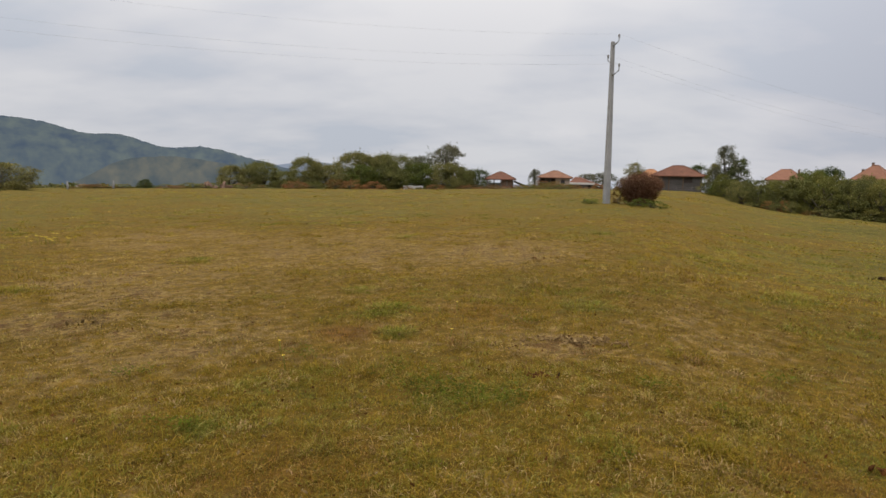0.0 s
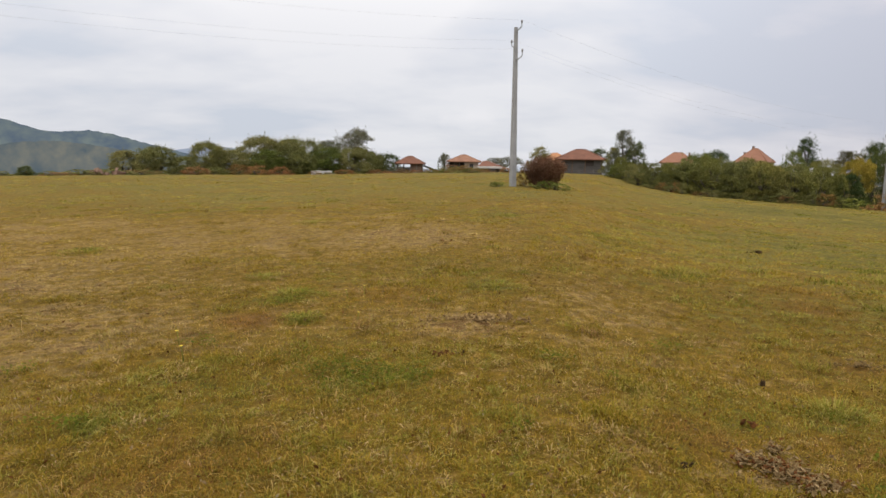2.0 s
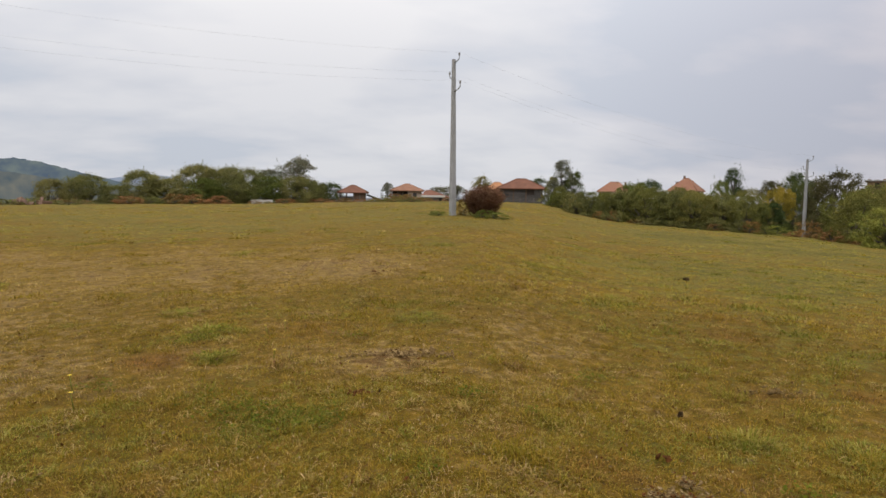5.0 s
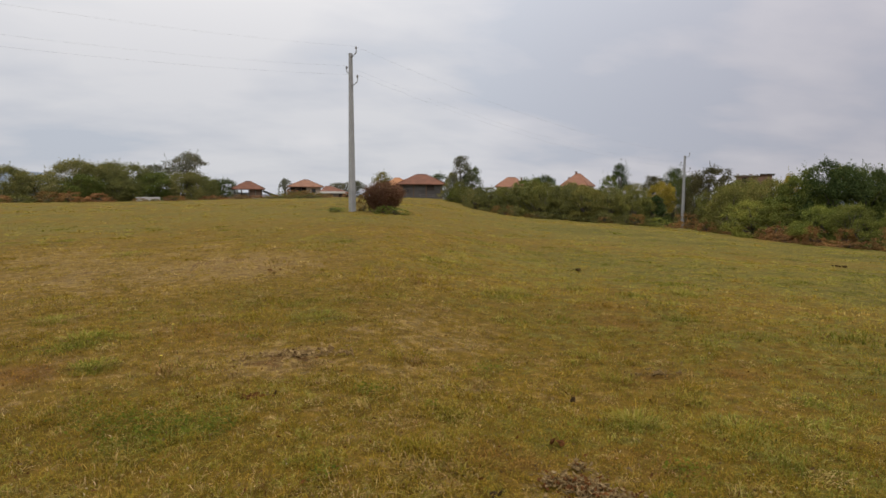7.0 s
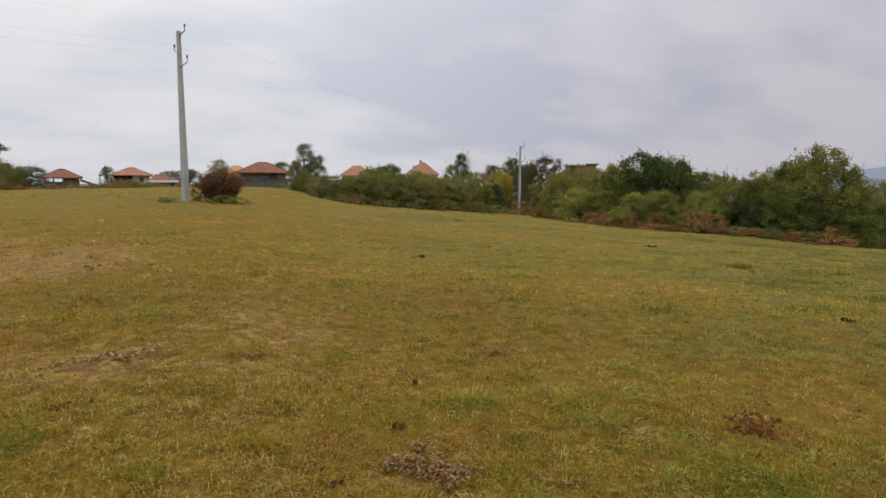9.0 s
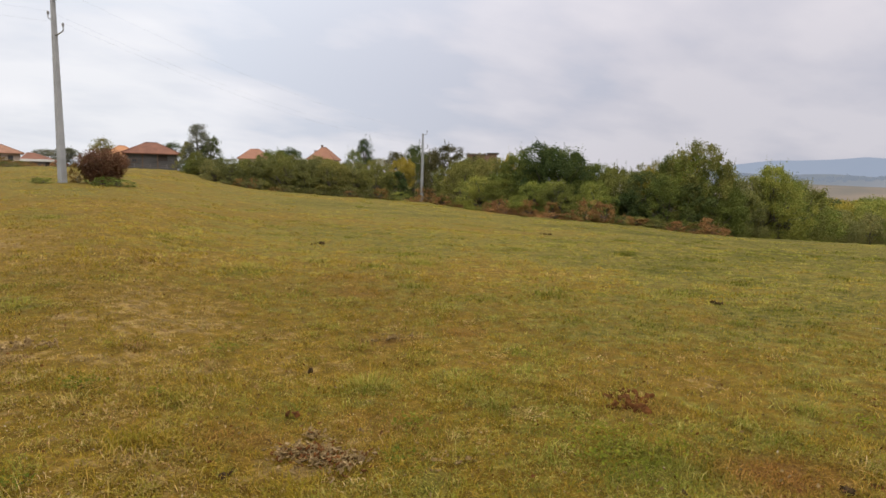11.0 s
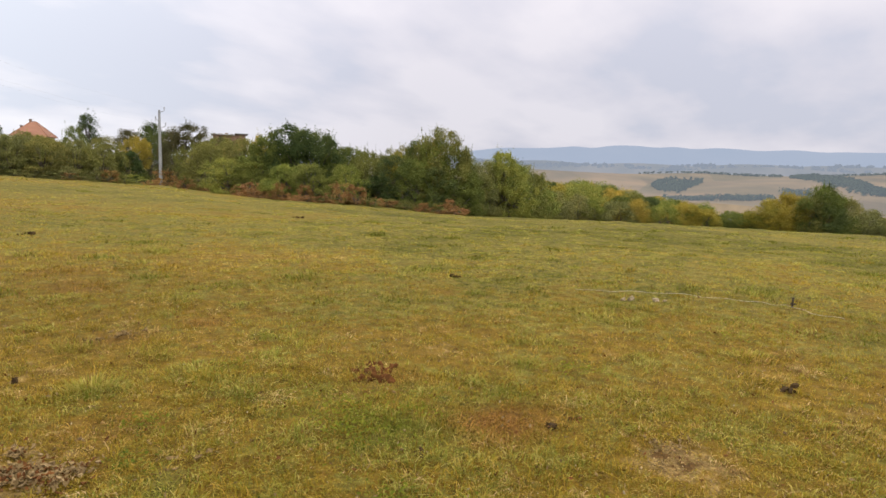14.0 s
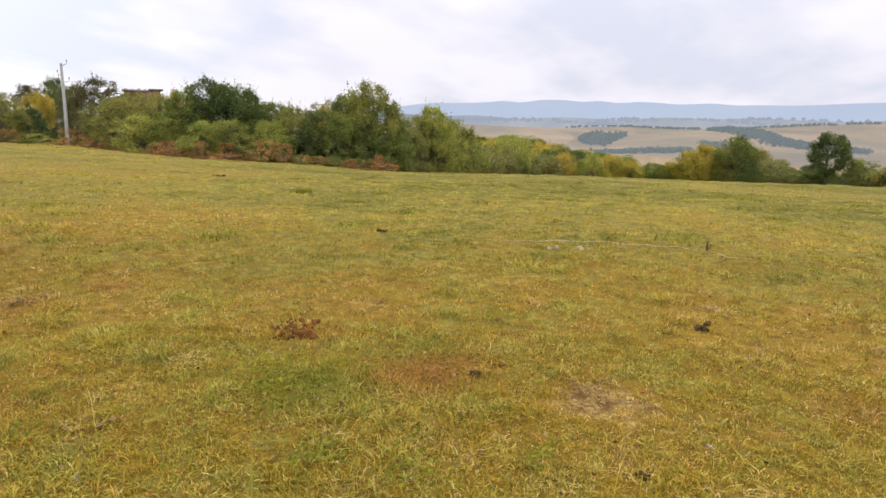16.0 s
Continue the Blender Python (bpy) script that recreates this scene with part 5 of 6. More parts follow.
def power_pole(x, y, tall, label, lean=0.0):
    g = float(height(x, y))
    ob = tagged(new("power_pole"), label, "power pole", "power poles")
    ob.matrix_basis = pose(x, y, g, 0, lean, 0) @ pose(0, 0, 0, 0, 0, math.degrees(math.atan2(line_way.y, line_way.x)))
    bm = bmesh.new()
    rings = []
    for k in range(9):
        t = k / 8
        w, d = 0.165 - 0.075 * t, 0.135 - 0.06 * t
        c = 0.03
        z = -0.4 + (tall + 0.4) * t
        rings.append([bm.verts.new((px, py, z)) for px, py in ((-w + c, -d), (w - c, -d), (w, -d + c), (w, d - c), (w - c, d), (-w + c, d), (-w, d - c), (-w, -d + c))])
    for a, b in zip(rings, rings[1:]):
        for i in range(8):
            bm.faces.new((a[i], a[(i + 1) % 8], b[(i + 1) % 8], b[i]))
    bm.faces.new(rings[-1])
    part("shaft", bm, CONCRETE, ob, "tapered grey concrete shaft")
    tops = []
    for side, out, drop, up in HOOKS:
        bm = bmesh.new()
        z = tall + drop
        y1 = -side * out
        tube(bm, [(0, -side * 0.06, z - 0.14), (0, y1 * 0.55, z - 0.07), (0, y1 * 0.9, z), (0, y1, z + 0.05), (0, y1, z + up * 0.6)], (0.032, 0.03, 0.028, 0.026, 0.02), 6)
        arm = part("bracket", bm, STEEL, ob, "bent steel bracket")
        bm = bmesh.new()
        pts = [(0, y1, z + up * 0.45 + 0.03 * k) for k in range(6)]
        tube(bm, pts, (0.035, 0.055, 0.04, 0.055, 0.04, 0.03), 10)
        part("insulator", bm, PORCELAIN, arm)
        tops.append(ob.matrix_basis @ Vector((0, y1, z + up * 0.45 + 0.15)))
    return tops


ends = [power_pole(*p, "slender grey concrete power pole with three insulators", lean) for p, lean in zip(POLES, (0.0, -0.45, 0.0))]
for a, b in zip(ends[:2], ends[1:3]):
    for p, q in zip(a, b):
        bm = bmesh.new()
        n = 26
        pts = [p.lerp(q, k / n) - Vector((0, 0, 1.0 * 4 * (k / n) * (1 - k / n))) for k in range(n + 1)]
        tube(bm, pts, [0.0023] * (n + 1), 4)
        me = bpy.data.meshes.new("power_wire")
        bm.to_mesh(me)
        bm.free()
        me.materials.append(WIRE)
        tagged(new("power_wire", me), "thin sagging wire between the concrete poles", "wire", "power wires")


# ---- small things in the grass ----
def dung(x, y, spread, count, size, mat, label, seed):
    rng = random.Random(seed)
    thing = tagged(new("dung_pile"), label, "dung", "dung piles")
    thing.matrix_basis = pose(x, y, float(height(x, y)))
    for k in range(count):
        a, d = rng.uniform(0, 6.28), spread * rng.uniform(0, 1) ** 0.7
        px, py = d * math.cos(a), 0.7 * d * math.sin(a)
        r = size * rng.uniform(0.45, 1.2)
        bm = bmesh.new()
        lump(bm, px, py, float(height(x + px, y + py) - height(x, y)) + r * 0.3 + 0.02 * (1 - d / spread), r, rng, rng.uniform(0.25, 0.45))
        part("lump", bm, mat, thing)
    return thing


dung(4.73, 2.33, 0.27, 40, 0.030, DUNG, "crumbled red-brown dung pile in the grass", 1)
dung(4.60, 2.12, 0.08, 6, 0.036, DUNG, "small red-brown dung lump in the grass", 21)
dung(6.03, -0.78, 0.11, 9, 0.034, DUNG_OLD, "dark dung pile in the grass", 2)
dung(4.34, 0.74, 0.05, 5, 0.032, DUNG_OLD, "small dark dung lump in the grass", 3)
dung(4.50, 0.64, 0.07, 5, 0.026, DUNG, "small brown dung crumbs in the grass", 4)
dung(3.53, 1.31, 0.06, 14, 0.024, DUNG_OLD, "small brown dung lump in the grass", 5)
dung(0.75, 4.97, 0.10, 24, 0.018, DUNG, "brown dung pile in the grass", 6)
dung(0.93, 4.93, 0.03, 3, 0.018, DUNG_OLD, "small dark dung lump in the grass", 7)
dung(3.27, 4.39, 0.03, 3, 0.036, DUNG_OLD, "small dark dung lump in the grass", 8)
dung(8.87, 12.69, 0.26, 16, 0.034, DUNG_OLD, "dark dung pile on the pasture", 9)
dung(9.62, 3.60, 0.16, 8, 0.026, DUNG_OLD, "dark dung crumbs on the pasture", 10)
dung(1.82, 11.65, 0.26, 8, 0.024, DUNG, "brown dung pile on the pasture", 11)
dung(1.88, 3.07, 0.03, 3, 0.024, DUNG_OLD, "small dark dung lump in the grass", 12)
dung(18.6, 13.2, 0.30, 10, 0.038, DUNG_OLD, "dark dung pile far out on the pasture", 13)
dung(3.37, -0.28, 0.03, 3, 0.022, DUNG_OLD, "small dark dung lump in the grass", 14)
dung(2.62, 3.62, 0.08, 5, 0.022, DUNG, "brown dung crumbs in the grass", 15)


def litter(x, y, rx, ry, count, size, label, seed, mat=LITTER, heaps=((0, 0, 1),)):
    """Curled dry flakes and crumbs strewn in uneven heaps on bare turf; heaps: offset and reach."""
    rng = random.Random(seed)
    bm = bmesh.new()
    for k in range(count):
        hx, hy, hr = heaps[int(rng.uniform(0, 1) ** 1.3 * len(heaps))]
        a, d = rng.uniform(0, 6.28), abs(rng.gauss(0, 0.55)) * hr * (1 + 0.35 * math.sin(3 * k))
        px, py = hx + rx * d * math.cos(a), hy + ry * d * math.sin(a)
        s = size * rng.uniform(0.35, 1.0) ** 1.6 * 2.2
        m = Matrix.Translation((px, py, float(height(x + px, y + py) - height(x, y)) + 0.016 + rng.uniform(0, 0.03))) @ Euler((rng.gauss(0, 0.6), rng.gauss(0, 0.6), rng.uniform(0, 6.28))).to_matrix().to_4x4()
        top, low = [], []
        thin = rng.uniform(0.35, 1.0)
        for u, v, w in ((-1, -0.5, 0.25), (0, -0.65, 0), (1, -0.3, 0.3), (0.9, 0.4, 0.3), (0, 0.6, 0.02), (-0.9, 0.5, 0.2)):
            p = Vector((u * s * rng.uniform(0.7, 1.2), v * s * thin, w * s))
            top.append(bm.verts.new(m @ p))
            low.append(bm.verts.new(m @ (p * 0.8 - Vector((0, 0, 0.35 * s)))))
        bm.faces.new(top)
        bm.faces.new(low[::-1])
        for i in range(6):
            bm.faces.new((low[i], low[(i + 1) % 6], top[(i + 1) % 6], top[i]))
    return loose("dry_litter", bm, mat, x, y, label, "litter", "", "stuff")


HEAPS = [(0.0, 0.0, 0.55), (-0.07, 0.04, 0.45), (0.07, -0.07, 0.5), (-0.06, -0.12, 0.5), (0.08, -0.2, 0.45), (-0.15, 0.08, 0.3), (0.13, 0.2, 0.2), (0.0, -0.28, 0.4), (0.16, -0.26, 0.3)]
litter(2.38, 3.03, 0.30, 0.30, 480, 0.010, "patch of dry brown flakes and crumbs on bare turf", 1, LITTER, HEAPS)
litter(2.38, 3.03, 0.30, 0.30, 190, 0.010, "dark crumbs among dry flakes on bare turf", 31, DUNG, HEAPS)
litter(2.38, 3.03, 0.34, 0.34, 260, 0.009, "pale straw chips among the dry flakes", 32, CHIPS, HEAPS)
WISPS = [(0, 0, 0.8), (-0.2, 0.05, 0.4), (0.22, -0.04, 0.4), (0.05, 0.1, 0.4)]
litter(1.10, 6.03, 0.46, 0.22, 170, 0.013, "pale dry flakes scattered on thin turf", 2, STRAW, WISPS)
litter(1.46, 5.90, 0.40, 0.2, 130, 0.013, "pale dry flakes scattered on thin turf", 3, STRAW, WISPS)
litter(4.27, 0.02, 0.30, 0.22, 110, 0.007, "thin dry crumbs on a bare patch", 4, LITTER, WISPS)
litter(4.42, 4.74, 0.30, 0.2, 60, 0.014, "dry rusty flakes in the grass", 5, LITTER, WISPS)
litter(-3.92, 6.65, 0.4, 0.25, 60, 0.013, "pale dry flakes on worn turf", 6, LITTER, WISPS)
litter(2.9, 2.35, 0.4, 0.18, 26, 0.011, "thin dry crumbs in the grass", 7, LITTER, WISPS)


def stone(x, y, r, label, seed):
    rng = random.Random(seed)
    bm = bmesh.new()
    lump(bm, 0, 0, r * 0.25, r, rng, 0.6)
    return loose("stone", bm, STONE, x, y, label, "stone", "stones")


stone(9.21, 0.82, 0.055, "pale fist-sized stone in the grass", 1)
stone(9.32, 0.5, 0.055, "pale fist-sized stone in the grass", 2)
stone(9.16, 0.92, 0.036, "small pale stone in the grass", 3)
stone(9.37, 0.40, 0.036, "small pale stone in the grass", 4)
stone(3.79, -0.60, 0.022, "small white stone in the grass", 5)
stone(2.53, 2.10, 0.024, "small grey stone in the grass", 6)

# iron tether stake and the rope lying in the grass
SX, SY = 9.92, -1.19
peg = tagged(new("tether_stake"), "short rusty iron stake driven into the turf", "stake")
peg.matrix_basis = pose(SX, SY, float(height(SX, SY)))
bm = bmesh.new()
tube(bm, [(0, 0, -0.15), (0.004, 0, 0.07), (0.008, 0, 0.128)], (0.0125, 0.0125, 0.011), 8)
part("rod", bm, IRON, peg)
bm = bmesh.new()
tube(bm, [(0.008, 0, 0.126), (0.008, 0, 0.138)], (0.019, 0.019), 10)
part("head", bm, IRON, peg)
bm = bmesh.new()
tube(bm, [(0.026 * math.cos(a), 0.026 * math.sin(a), 0.05 + 0.01 * math.sin(3 * a)) for a in (k * 0.5236 for k in range(12))], [0.005] * 12, 6)
part("ring", bm, IRON, peg)
way = [(9.3, -1.69), (9.47, -1.37), (9.82, -1.18), (9.84, -0.98), (9.91, -0.69), (9.88, -0.23), (9.91, 0.25), (9.73, 0.88), (9.54, 1.27), (9.5, 1.68)]
pts = []
for k in range(len(way) - 1):
    p0, p1, p2, p3 = (Vector((*way[min(max(j, 0), len(way) - 1)], 0)) for j in (k - 1, k, k + 1, k + 2))
    for i in range(8):
        t = i / 8
        p = 0.5 * (2 * p1 + (p2 - p0) * t + (2 * p0 - 5 * p1 + 4 * p2 - p3) * t * t + (3 * p1 - p0 - 3 * p2 + p3) * t ** 3)
        pts.append((p.x, p.y, float(height(p.x, p.y)) + 0.034 + 0.008 * math.sin(len(pts) * 0.7)))
bm = bmesh.new()
tube(bm, pts, [0.0026] * len(pts), 6)
me = bpy.data.meshes.new("tether_rope")
bm.to_mesh(me)
bm.free()
me.materials.append(ROPE)
tagged(new("tether_rope", me), "pale tether rope lying slack in the grass", "rope")

# yellow flowers and leafy weeds
GREEN_STEM = LEAF["light"]


def flower(x, y, seed, label="small yellow wild flower in the grass"):
    rng = random.Random(seed)
    ob = tagged(new("flower"), label, "flower", "yellow flowers")
    ob.matrix_basis = pose(x, y, float(height(x, y)), 0, 0, rng.uniform(0, 360))
    tall = rng.uniform(0.08, 0.16) if y < 10 else rng.uniform(0.12, 0.26)
    big = 1.0 if y < 10 else 2.6
    bm = bmesh.new()
    tube(bm, [(0, 0, -0.01), (0.01, 0.01, tall * 0.6), (0.02, 0, tall)], (0.004, 0.0035, 0.003), 5)
    part("stem", bm, GREEN_STEM, ob)
    bm = bmesh.new()
    for k in range(9):
        a = k * 0.698
        c = Vector((0.02, 0, tall))
        u, v = Vector((math.cos(a), math.sin(a), 0.25)), Vector((-math.sin(a), math.cos(a), 0))
        q = [bm.verts.new(c + u * d * 0.018 * big + v * w * 0.022 * big) for d, w in ((0.1, 0), (0.6, -0.25), (1, 0), (0.6, 0.25))]
        bm.faces.new(q)
    part("bloom", bm, PETAL, ob)


rng = random.Random(4)
for k in range(16):
    flower(-9.2 + rng.gauss(0, 0.35), 14.5 + rng.gauss(0, 0.3), 30 + k)
for k in range(5):
    flower(rng.uniform(-3.5, 0.4), rng.uniform(4, 8), 60 + k)


def rosette(x, y, r, count, leaf, label, seed):
    """A flat clump of broad leaves."""
    rng = random.Random(seed)
    ob = tagged(new("weed"), label, "weed", "weeds in the turf")
    ob.matrix_basis = pose(x, y, float(height(x, y)))
    bm = bmesh.new()
    for k in range(count):
        cx, cy = rng.gauss(0, r * 0.5), rng.gauss(0, r * 0.45)
        a, s = rng.uniform(0, 6.28), rng.uniform(0.009, 0.026)
        u, v = Vector((math.cos(a), math.sin(a), rng.uniform(0.2, 0.9))), Vector((-math.sin(a), math.cos(a), 0))
        c = Vector((cx, cy, 0.032 + rng.uniform(0, 0.045)))
        rim = [(0, 0), (0.4, -0.38), (0.85, -0.3), (1.15, 0), (0.85, 0.3), (0.4, 0.38)]
        q = [bm.verts.new(c + u * s * d + v * s * w + Vector((0, 0, 0.25 * s * abs(w) - 0.25 * s * d * d))) for d, w in rim]
        bm.faces.new((q[0], q[1], q[2], q[3]))
        bm.faces.new((q[0], q[3], q[4], q[5]))
    part("foliage", bm, LEAF[leaf], ob)


for k, (x, y, r, n, leaf) in enumerate([(0.1, 4.55, 0.42, 420, "weed"), (-0.15, 4.75, 0.28, 130, "weed"), (0.45, 4.4, 0.2, 90, "weed"), (-1.7, 3.94, 0.13, 60, "weed"), (-1.95, 4.0, 0.1, 30, "weed"), (3.85, 1.95, 0.38, 330, "weed"), (3.6, 1.7, 0.26, 140, "weed"), (4.1, 1.6, 0.2, 80, "weed"),
                                        (4.25, 3.3, 0.2, 60, "weed"), (3.1, 2.95, 0.16, 90, "weed"), (2.95, 1.2, 0.16, 80, "weed"), (3.3, 0.2, 0.14, 60, "weed"), (5.6, 0.9, 0.25, 90, "weed"), (6.8, 2.3, 0.3, 90, "weed"), (7.6, -0.4, 0.3, 90, "weed"), (5.0, 3.6, 0.2, 80, "weed"), (1.6, 4.7, 0.16, 70, "weed"), (-1.3, 5.6, 0.2, 90, "weed"), (0.9, 6.9, 0.25, 90, "weed"), (2.9, 5.3, 0.2, 80, "weed"), (-2.6, 5.0, 0.2, 80, "weed"), (6.9, 7.6, 0.3, 90, "weed"), (-0.5, 6.45, 0.16, 50, "weed"), (4.9, 8.7, 0.4, 120, "weed"), (5.4, 8.9, 0.3, 60, "weed"), (-4.75, 11.95, 0.3, 90, "weed"),
                                        (1.0, 3.4, 0.08, 30, "weed"), (2.0, 4.4, 0.06, 25, "weed"), (8.9, 10.6, 0.4, 70, "weed"), (8.6, 0.9, 0.4, 80, "weed"), (2.7, 2.6, 0.16, 50, "weed"), (3.0, 0.7, 0.2, 60, "weed"),
                                        (-0.4, 5.2, 0.3, 60, "weed"), (-0.85, 7.2, 0.34, 160, "weed"), (-0.6, 7.6, 0.25, 90, "weed"), (2.3, 8.2, 0.3, 60, "weed"), (6.6, 4.0, 0.25, 60, "weed"), (12.2, 5.1, 0.5, 70, "weed")]):
    rosette(x, y, r, int(n * 1.5), leaf, "low clump of broad-leaved green weeds in the turf", 100 + k)


# ---- grass ----
BARE = [(2.38, 3.03, 0.30, 0.9), (4.27, 0.0, 0.22, 0.7), (1.10, 6.03, 0.25, 0.6), (1.46, 5.9, 0.2, 0.6)]


def grass(name, label, count, r0, r1, tall, wide, clump, loose_by, seed, lie=1.0, mat=None, bent=True, hue=0.5):
    """Blades gathered in tufts over a ring of the pasture; bent: with a knee, or plain spikes for those far off; hue: from green to dead."""
    rng = np.random.default_rng(seed)
    tufts = max(1, count // clump)
    b = np.radians(rng.uniform(-44, 118, tufts))
    r = rng.uniform(r0, r1, tufts)
    tx, ty = r * np.sin(b), r * np.cos(b)
    grow_by, tint, sway = rng.gamma(5.0, 0.2, tufts), np.clip(rng.normal(hue, 0.3 if hue == 0.5 else 0.12, tufts), 0, 1.3), rng.uniform(0, 2 * math.pi, tufts)
    who = rng.integers(0, tufts, count)
    x, y = tx[who] + rng.normal(0, loose_by, count), ty[who] + rng.normal(0, loose_by, count)
    keep = areas(x, y, BARE) < rng.uniform(0.1, 1, count)
    x, y, who = x[keep], y[keep], who[keep]
    n = len(x)
    z = height(x, y) + 0.018 * np.sin(2.9 * x + np.sin(1.7 * y)) * np.sin(3.3 * y + np.sin(2.1 * x)) - 0.006
    a = np.where(rng.uniform(0, 1, n) < 0.35, sway[who] + rng.normal(0, 0.6, n), rng.uniform(0, 2 * math.pi, n))
    lean = np.where(rng.uniform(0, 1, n) < 0.6, rng.uniform(0.2, 1.1, n), rng.uniform(0.9, 2.0, n)) * lie
    h = tall * grow_by[who] * rng.uniform(0.45, 1.3, n)
    h *= 1 + 0.3 * areas(x, y, LUSH) - 0.35 * np.clip(areas(x, y, DRY), 0, 1)
    w = wide * rng.uniform(0.6, 1.4, n)
    ux, uy = np.cos(a), np.sin(a)
    side = np.stack([-uy * w, ux * w, np.zeros(n)], 1)
    base = np.stack([x, y, z], 1)
    tip = base + np.stack([ux * h * 1.0 * lean, uy * h * 1.0 * lean, h * np.maximum(1.0 - 0.36 * lean, 0.3)], 1)
    if bent:
        knee = base + np.stack([ux * h * 0.33 * lean, uy * h * 0.33 * lean, h * (0.62 - 0.12 * lean)], 1)
        verts, k = np.stack([base, knee + side, tip, knee - side], 1).reshape(-1, 3), np.arange(n)[:, None] * 4
        faces, sides = np.concatenate([k + np.array([[0, 1, 3]]), k + np.array([[3, 1, 2]])], 1).reshape(-1, 3), 4
    else:
        verts, sides = np.stack([base - side, base + side, tip], 1).reshape(-1, 3), 3
        faces = np.arange(n * 3).reshape(-1, 3)
    me = fill(bpy.data.meshes.new(name), verts, faces)
    me.materials.append(mat or BLADE)
    paint_areas(me, np.repeat(x, sides), np.repeat(y, sides))
    me.attributes.new("tuft", "FLOAT", "POINT").data.foreach_set("value", np.repeat(tint[who], sides).astype(np.float32))
    return tagged(new(name, me), label, "grass", kind="stuff")


grass("grass", "short cropped grass, olive and straw, close by", 250000, 2.2, 5.4, 0.034, 0.0024, 16, 0.034, 1)
grass("grass", "short cropped grass, olive and straw", 250000, 5.0, 10.5, 0.035, 0.0040, 14, 0.045, 2, 1.0, None, False)
grass("grass", "short grass in small tussocks over the open pasture", 220000, 10.0, 22.0, 0.037, 0.0085, 16, 0.075, 3, 1.0, BLADE_LIFTED, False)
grass("grass", "low tussocks far out on the pasture", 90000, 20.0, 52.0, 0.038, 0.022, 18, 0.16, 6, 1.0, BLADE_LIFTED, False)
grass("grass", "grass sward towards the rim of the pasture", 90000, 48.0, 118.0, 0.05, 0.055, 14, 0.35, 7, 1.0, BLADE_LIFTED, False)
grass("grass_stalks", "long pale seed stalks standing in the turf", 2200, 2.2, 14.0, 0.15, 0.0014, 3, 0.08, 4)
grass("grass_clumps", "greener, thicker clumps in the cropped turf", 40000, 2.3, 9.0, 0.042, 0.0028, 170, 0.085, 11, 1.0, None, True, 0.22)
grass("grass_clumps", "greener clumps out on the pasture", 50000, 8.0, 26.0, 0.055, 0.0075, 130, 0.16, 12, 1.0, None, False, 0.16)
grass("grass_clumps", "dead rusty clumps in the cropped turf", 22000, 2.3, 12.0, 0.034, 0.0032, 110, 0.075, 13, 1.3, None, True, 1.05)
grass("grass", "scattered taller tufts in the cropped turf", 20000, 2.2, 12.0, 0.056, 0.0027, 60, 0.05, 5)


def crumbs(name, label, mat, count, size, seed):
    """Tiny flakes strewn over the near turf."""
    rng = np.random.default_rng(seed)
    b, r = np.radians(rng.uniform(-42, 114, count)), 2.2 + 9 * rng.uniform(0, 1, count)
    x, y = r * np.sin(b), r * np.cos(b)
    z = height(x, y) + 0.02 + rng.uniform(0, 0.02, count)
    me = leaves_mesh(name, np.stack([x, y, z], 1), size * rng.uniform(0.5, 1.5, count), mat, rng)
    return tagged(new(name, me), label, "litter", kind="stuff")


crumbs("dry_crumbs", "brown dead leaves and crumbs strewn in the turf", DUNG, 1500, 0.014, 8)
crumbs("straw_flakes", "small pale straw flakes strewn in the turf", STRAW_PALE, 1100, 0.008, 9)
crumbs("dry_crumbs", "pale dry leaves strewn in the turf", LITTER, 1500, 0.014, 9)
crumbs("pale_crumbs", "tiny pale clover heads and chips in the turf", STONE, 260, 0.010, 10)


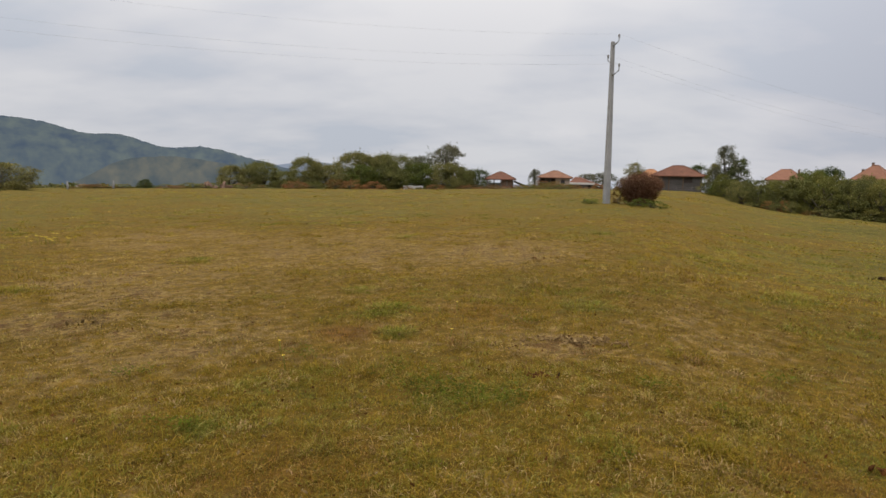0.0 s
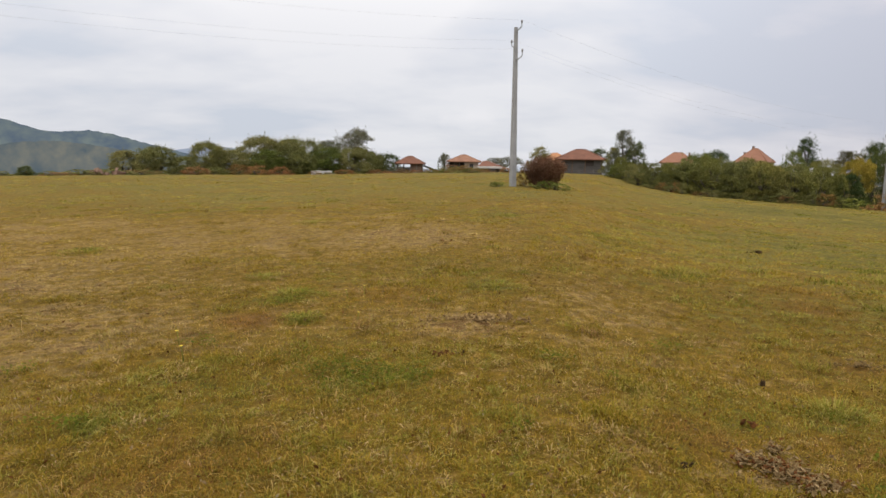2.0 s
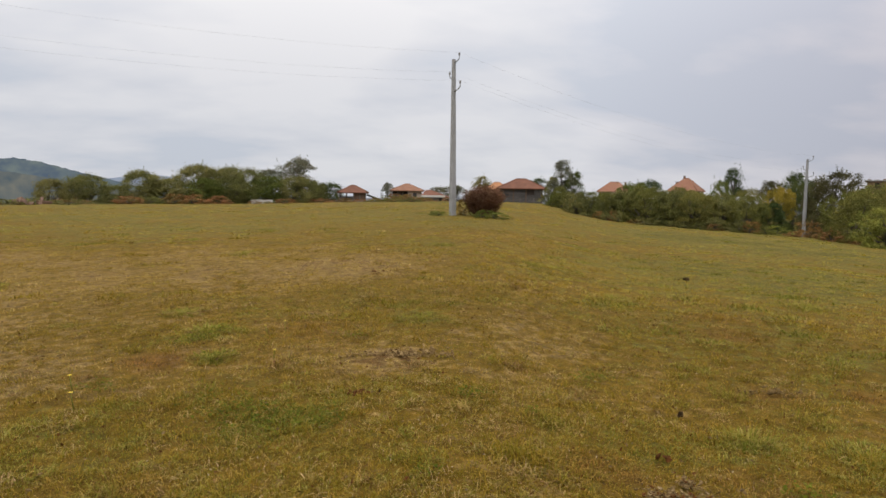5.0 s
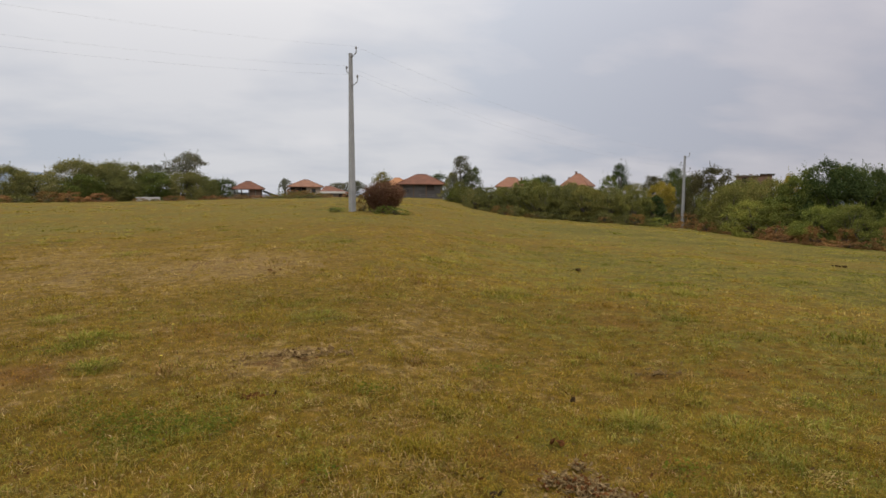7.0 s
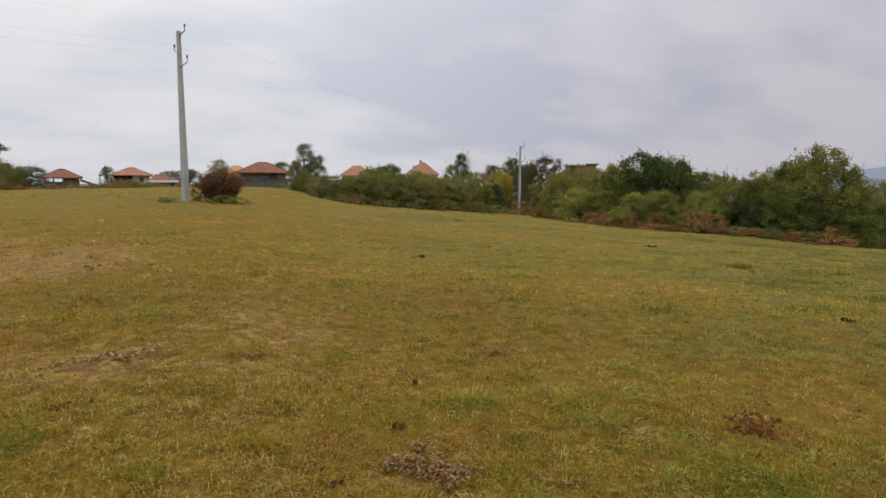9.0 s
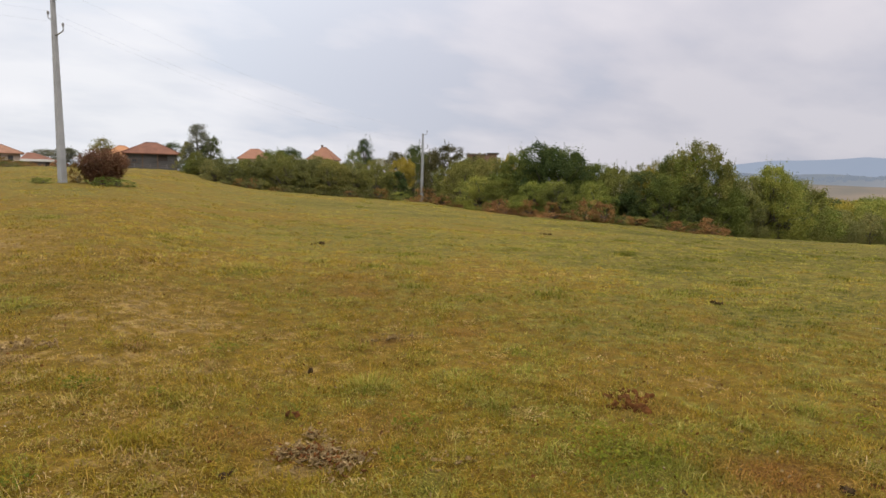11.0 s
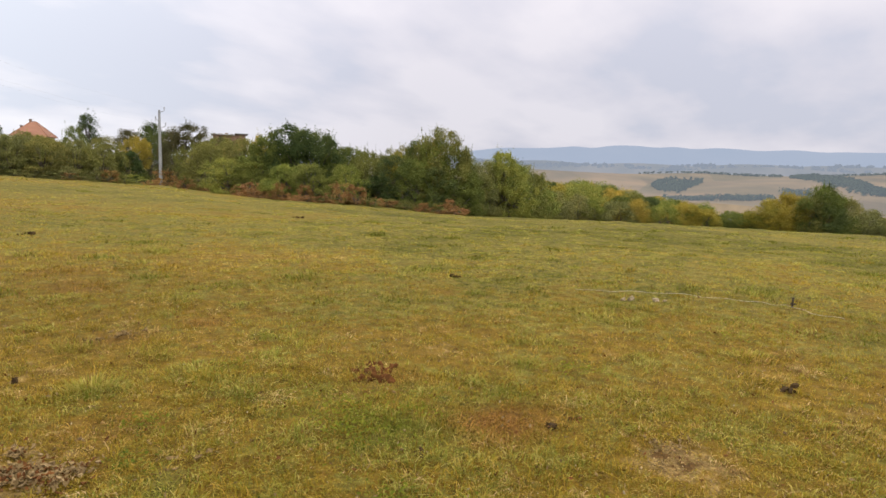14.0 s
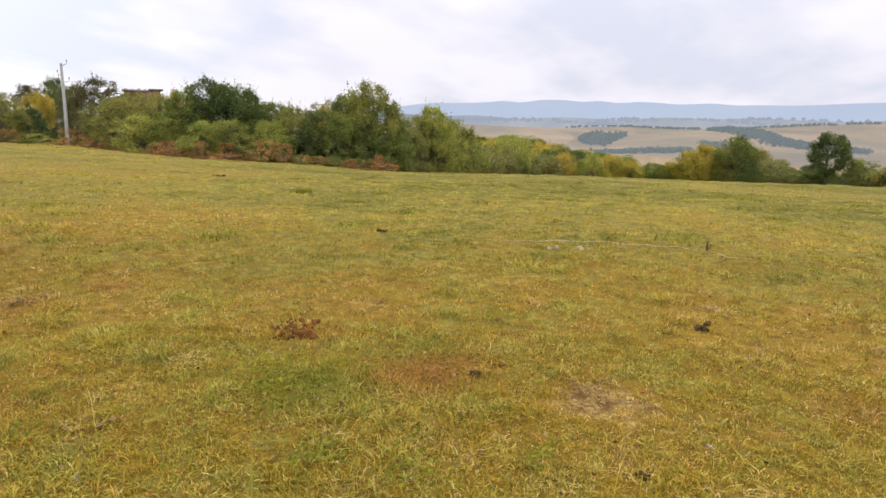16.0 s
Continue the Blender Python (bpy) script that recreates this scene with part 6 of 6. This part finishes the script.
def tuft(x, y, spread, blades, tall, label, seed):
    """One thick tuft of longer grass."""
    rng = np.random.default_rng(seed)
    a, d = rng.uniform(0, 2 * math.pi, blades), spread * rng.uniform(0, 1, blades) ** 0.7
    px, py = d * np.cos(a), d * np.sin(a)
    lean, h = rng.uniform(0.3, 1.6, blades), tall * rng.uniform(0.5, 1.2, blades)
    w = 0.0035
    side = np.stack([-np.sin(a) * w, np.cos(a) * w, np.zeros(blades)], 1)
    z = height(x + px, y + py) - height(x, y) - 0.005
    base = np.stack([px, py, z], 1)
    mid = base + np.stack([np.cos(a) * h * 0.35 * lean, np.sin(a) * h * 0.35 * lean, h * (0.62 - 0.1 * lean)], 1)
    tip = base + np.stack([np.cos(a) * h * lean, np.sin(a) * h * lean, h * (1 - 0.34 * lean)], 1)
    verts = np.stack([base - side, base + side, mid + side * 0.8, mid - side * 0.8, tip], 1).reshape(-1, 3)
    k = np.arange(blades)[:, None] * 5
    faces = np.concatenate([k + np.array([[0, 1, 2]]), k + np.array([[0, 2, 3]]), k + np.array([[3, 2, 4]])], 1).reshape(-1, 3)
    me = fill(bpy.data.meshes.new("grass_tuft"), verts, faces)
    me.materials.append(BLADE)
    me.attributes.new("lush", "FLOAT", "POINT").data.foreach_set("value", np.full(len(verts), 0.42, np.float32))
    me.attributes.new("tuft", "FLOAT", "POINT").data.foreach_set("value", np.full(len(verts), 0.30, np.float32))
    ob = new("grass_tuft", me)
    ob.matrix_basis = pose(x, y, float(height(x, y)))
    return tagged(ob, label, "grass", "", "stuff")


for k, (x, y, r, h) in enumerate([(-0.53, 6.5, 0.16, 0.1), (-0.75, 7.7, 0.2, 0.12), (-4.79, 11.93, 0.34, 0.12), (5.4, 9.6, 0.3, 0.12), (-1.04, 16.4, 0.4, 0.12), (-6.2, 8.8, 0.25, 0.1), (5.8, 13.0, 0.4, 0.12), (-1.2, 8.9, 0.2, 0.1), (1.74, 7.55, 0.2, 0.1),
                                  (0.2, 4.3, 0.2, 0.1), (3.4, 3.8, 0.16, 0.1), (5.1, 6.5, 0.2, 0.1), (3.9, 3.22, 0.22, 0.08), (12.3, 10.3, 0.4, 0.12), (8.6, 8.9, 0.3, 0.12), (13.2, 10.1, 0.5, 0.1),
                                  (6.9, -0.5, 0.2, 0.08), (4.05, 3.45, 0.18, 0.09)]):
    tuft(x, y, r * 1.6, 380, h * 0.66, "thick tuft of longer green grass in the cropped turf", 300 + k)
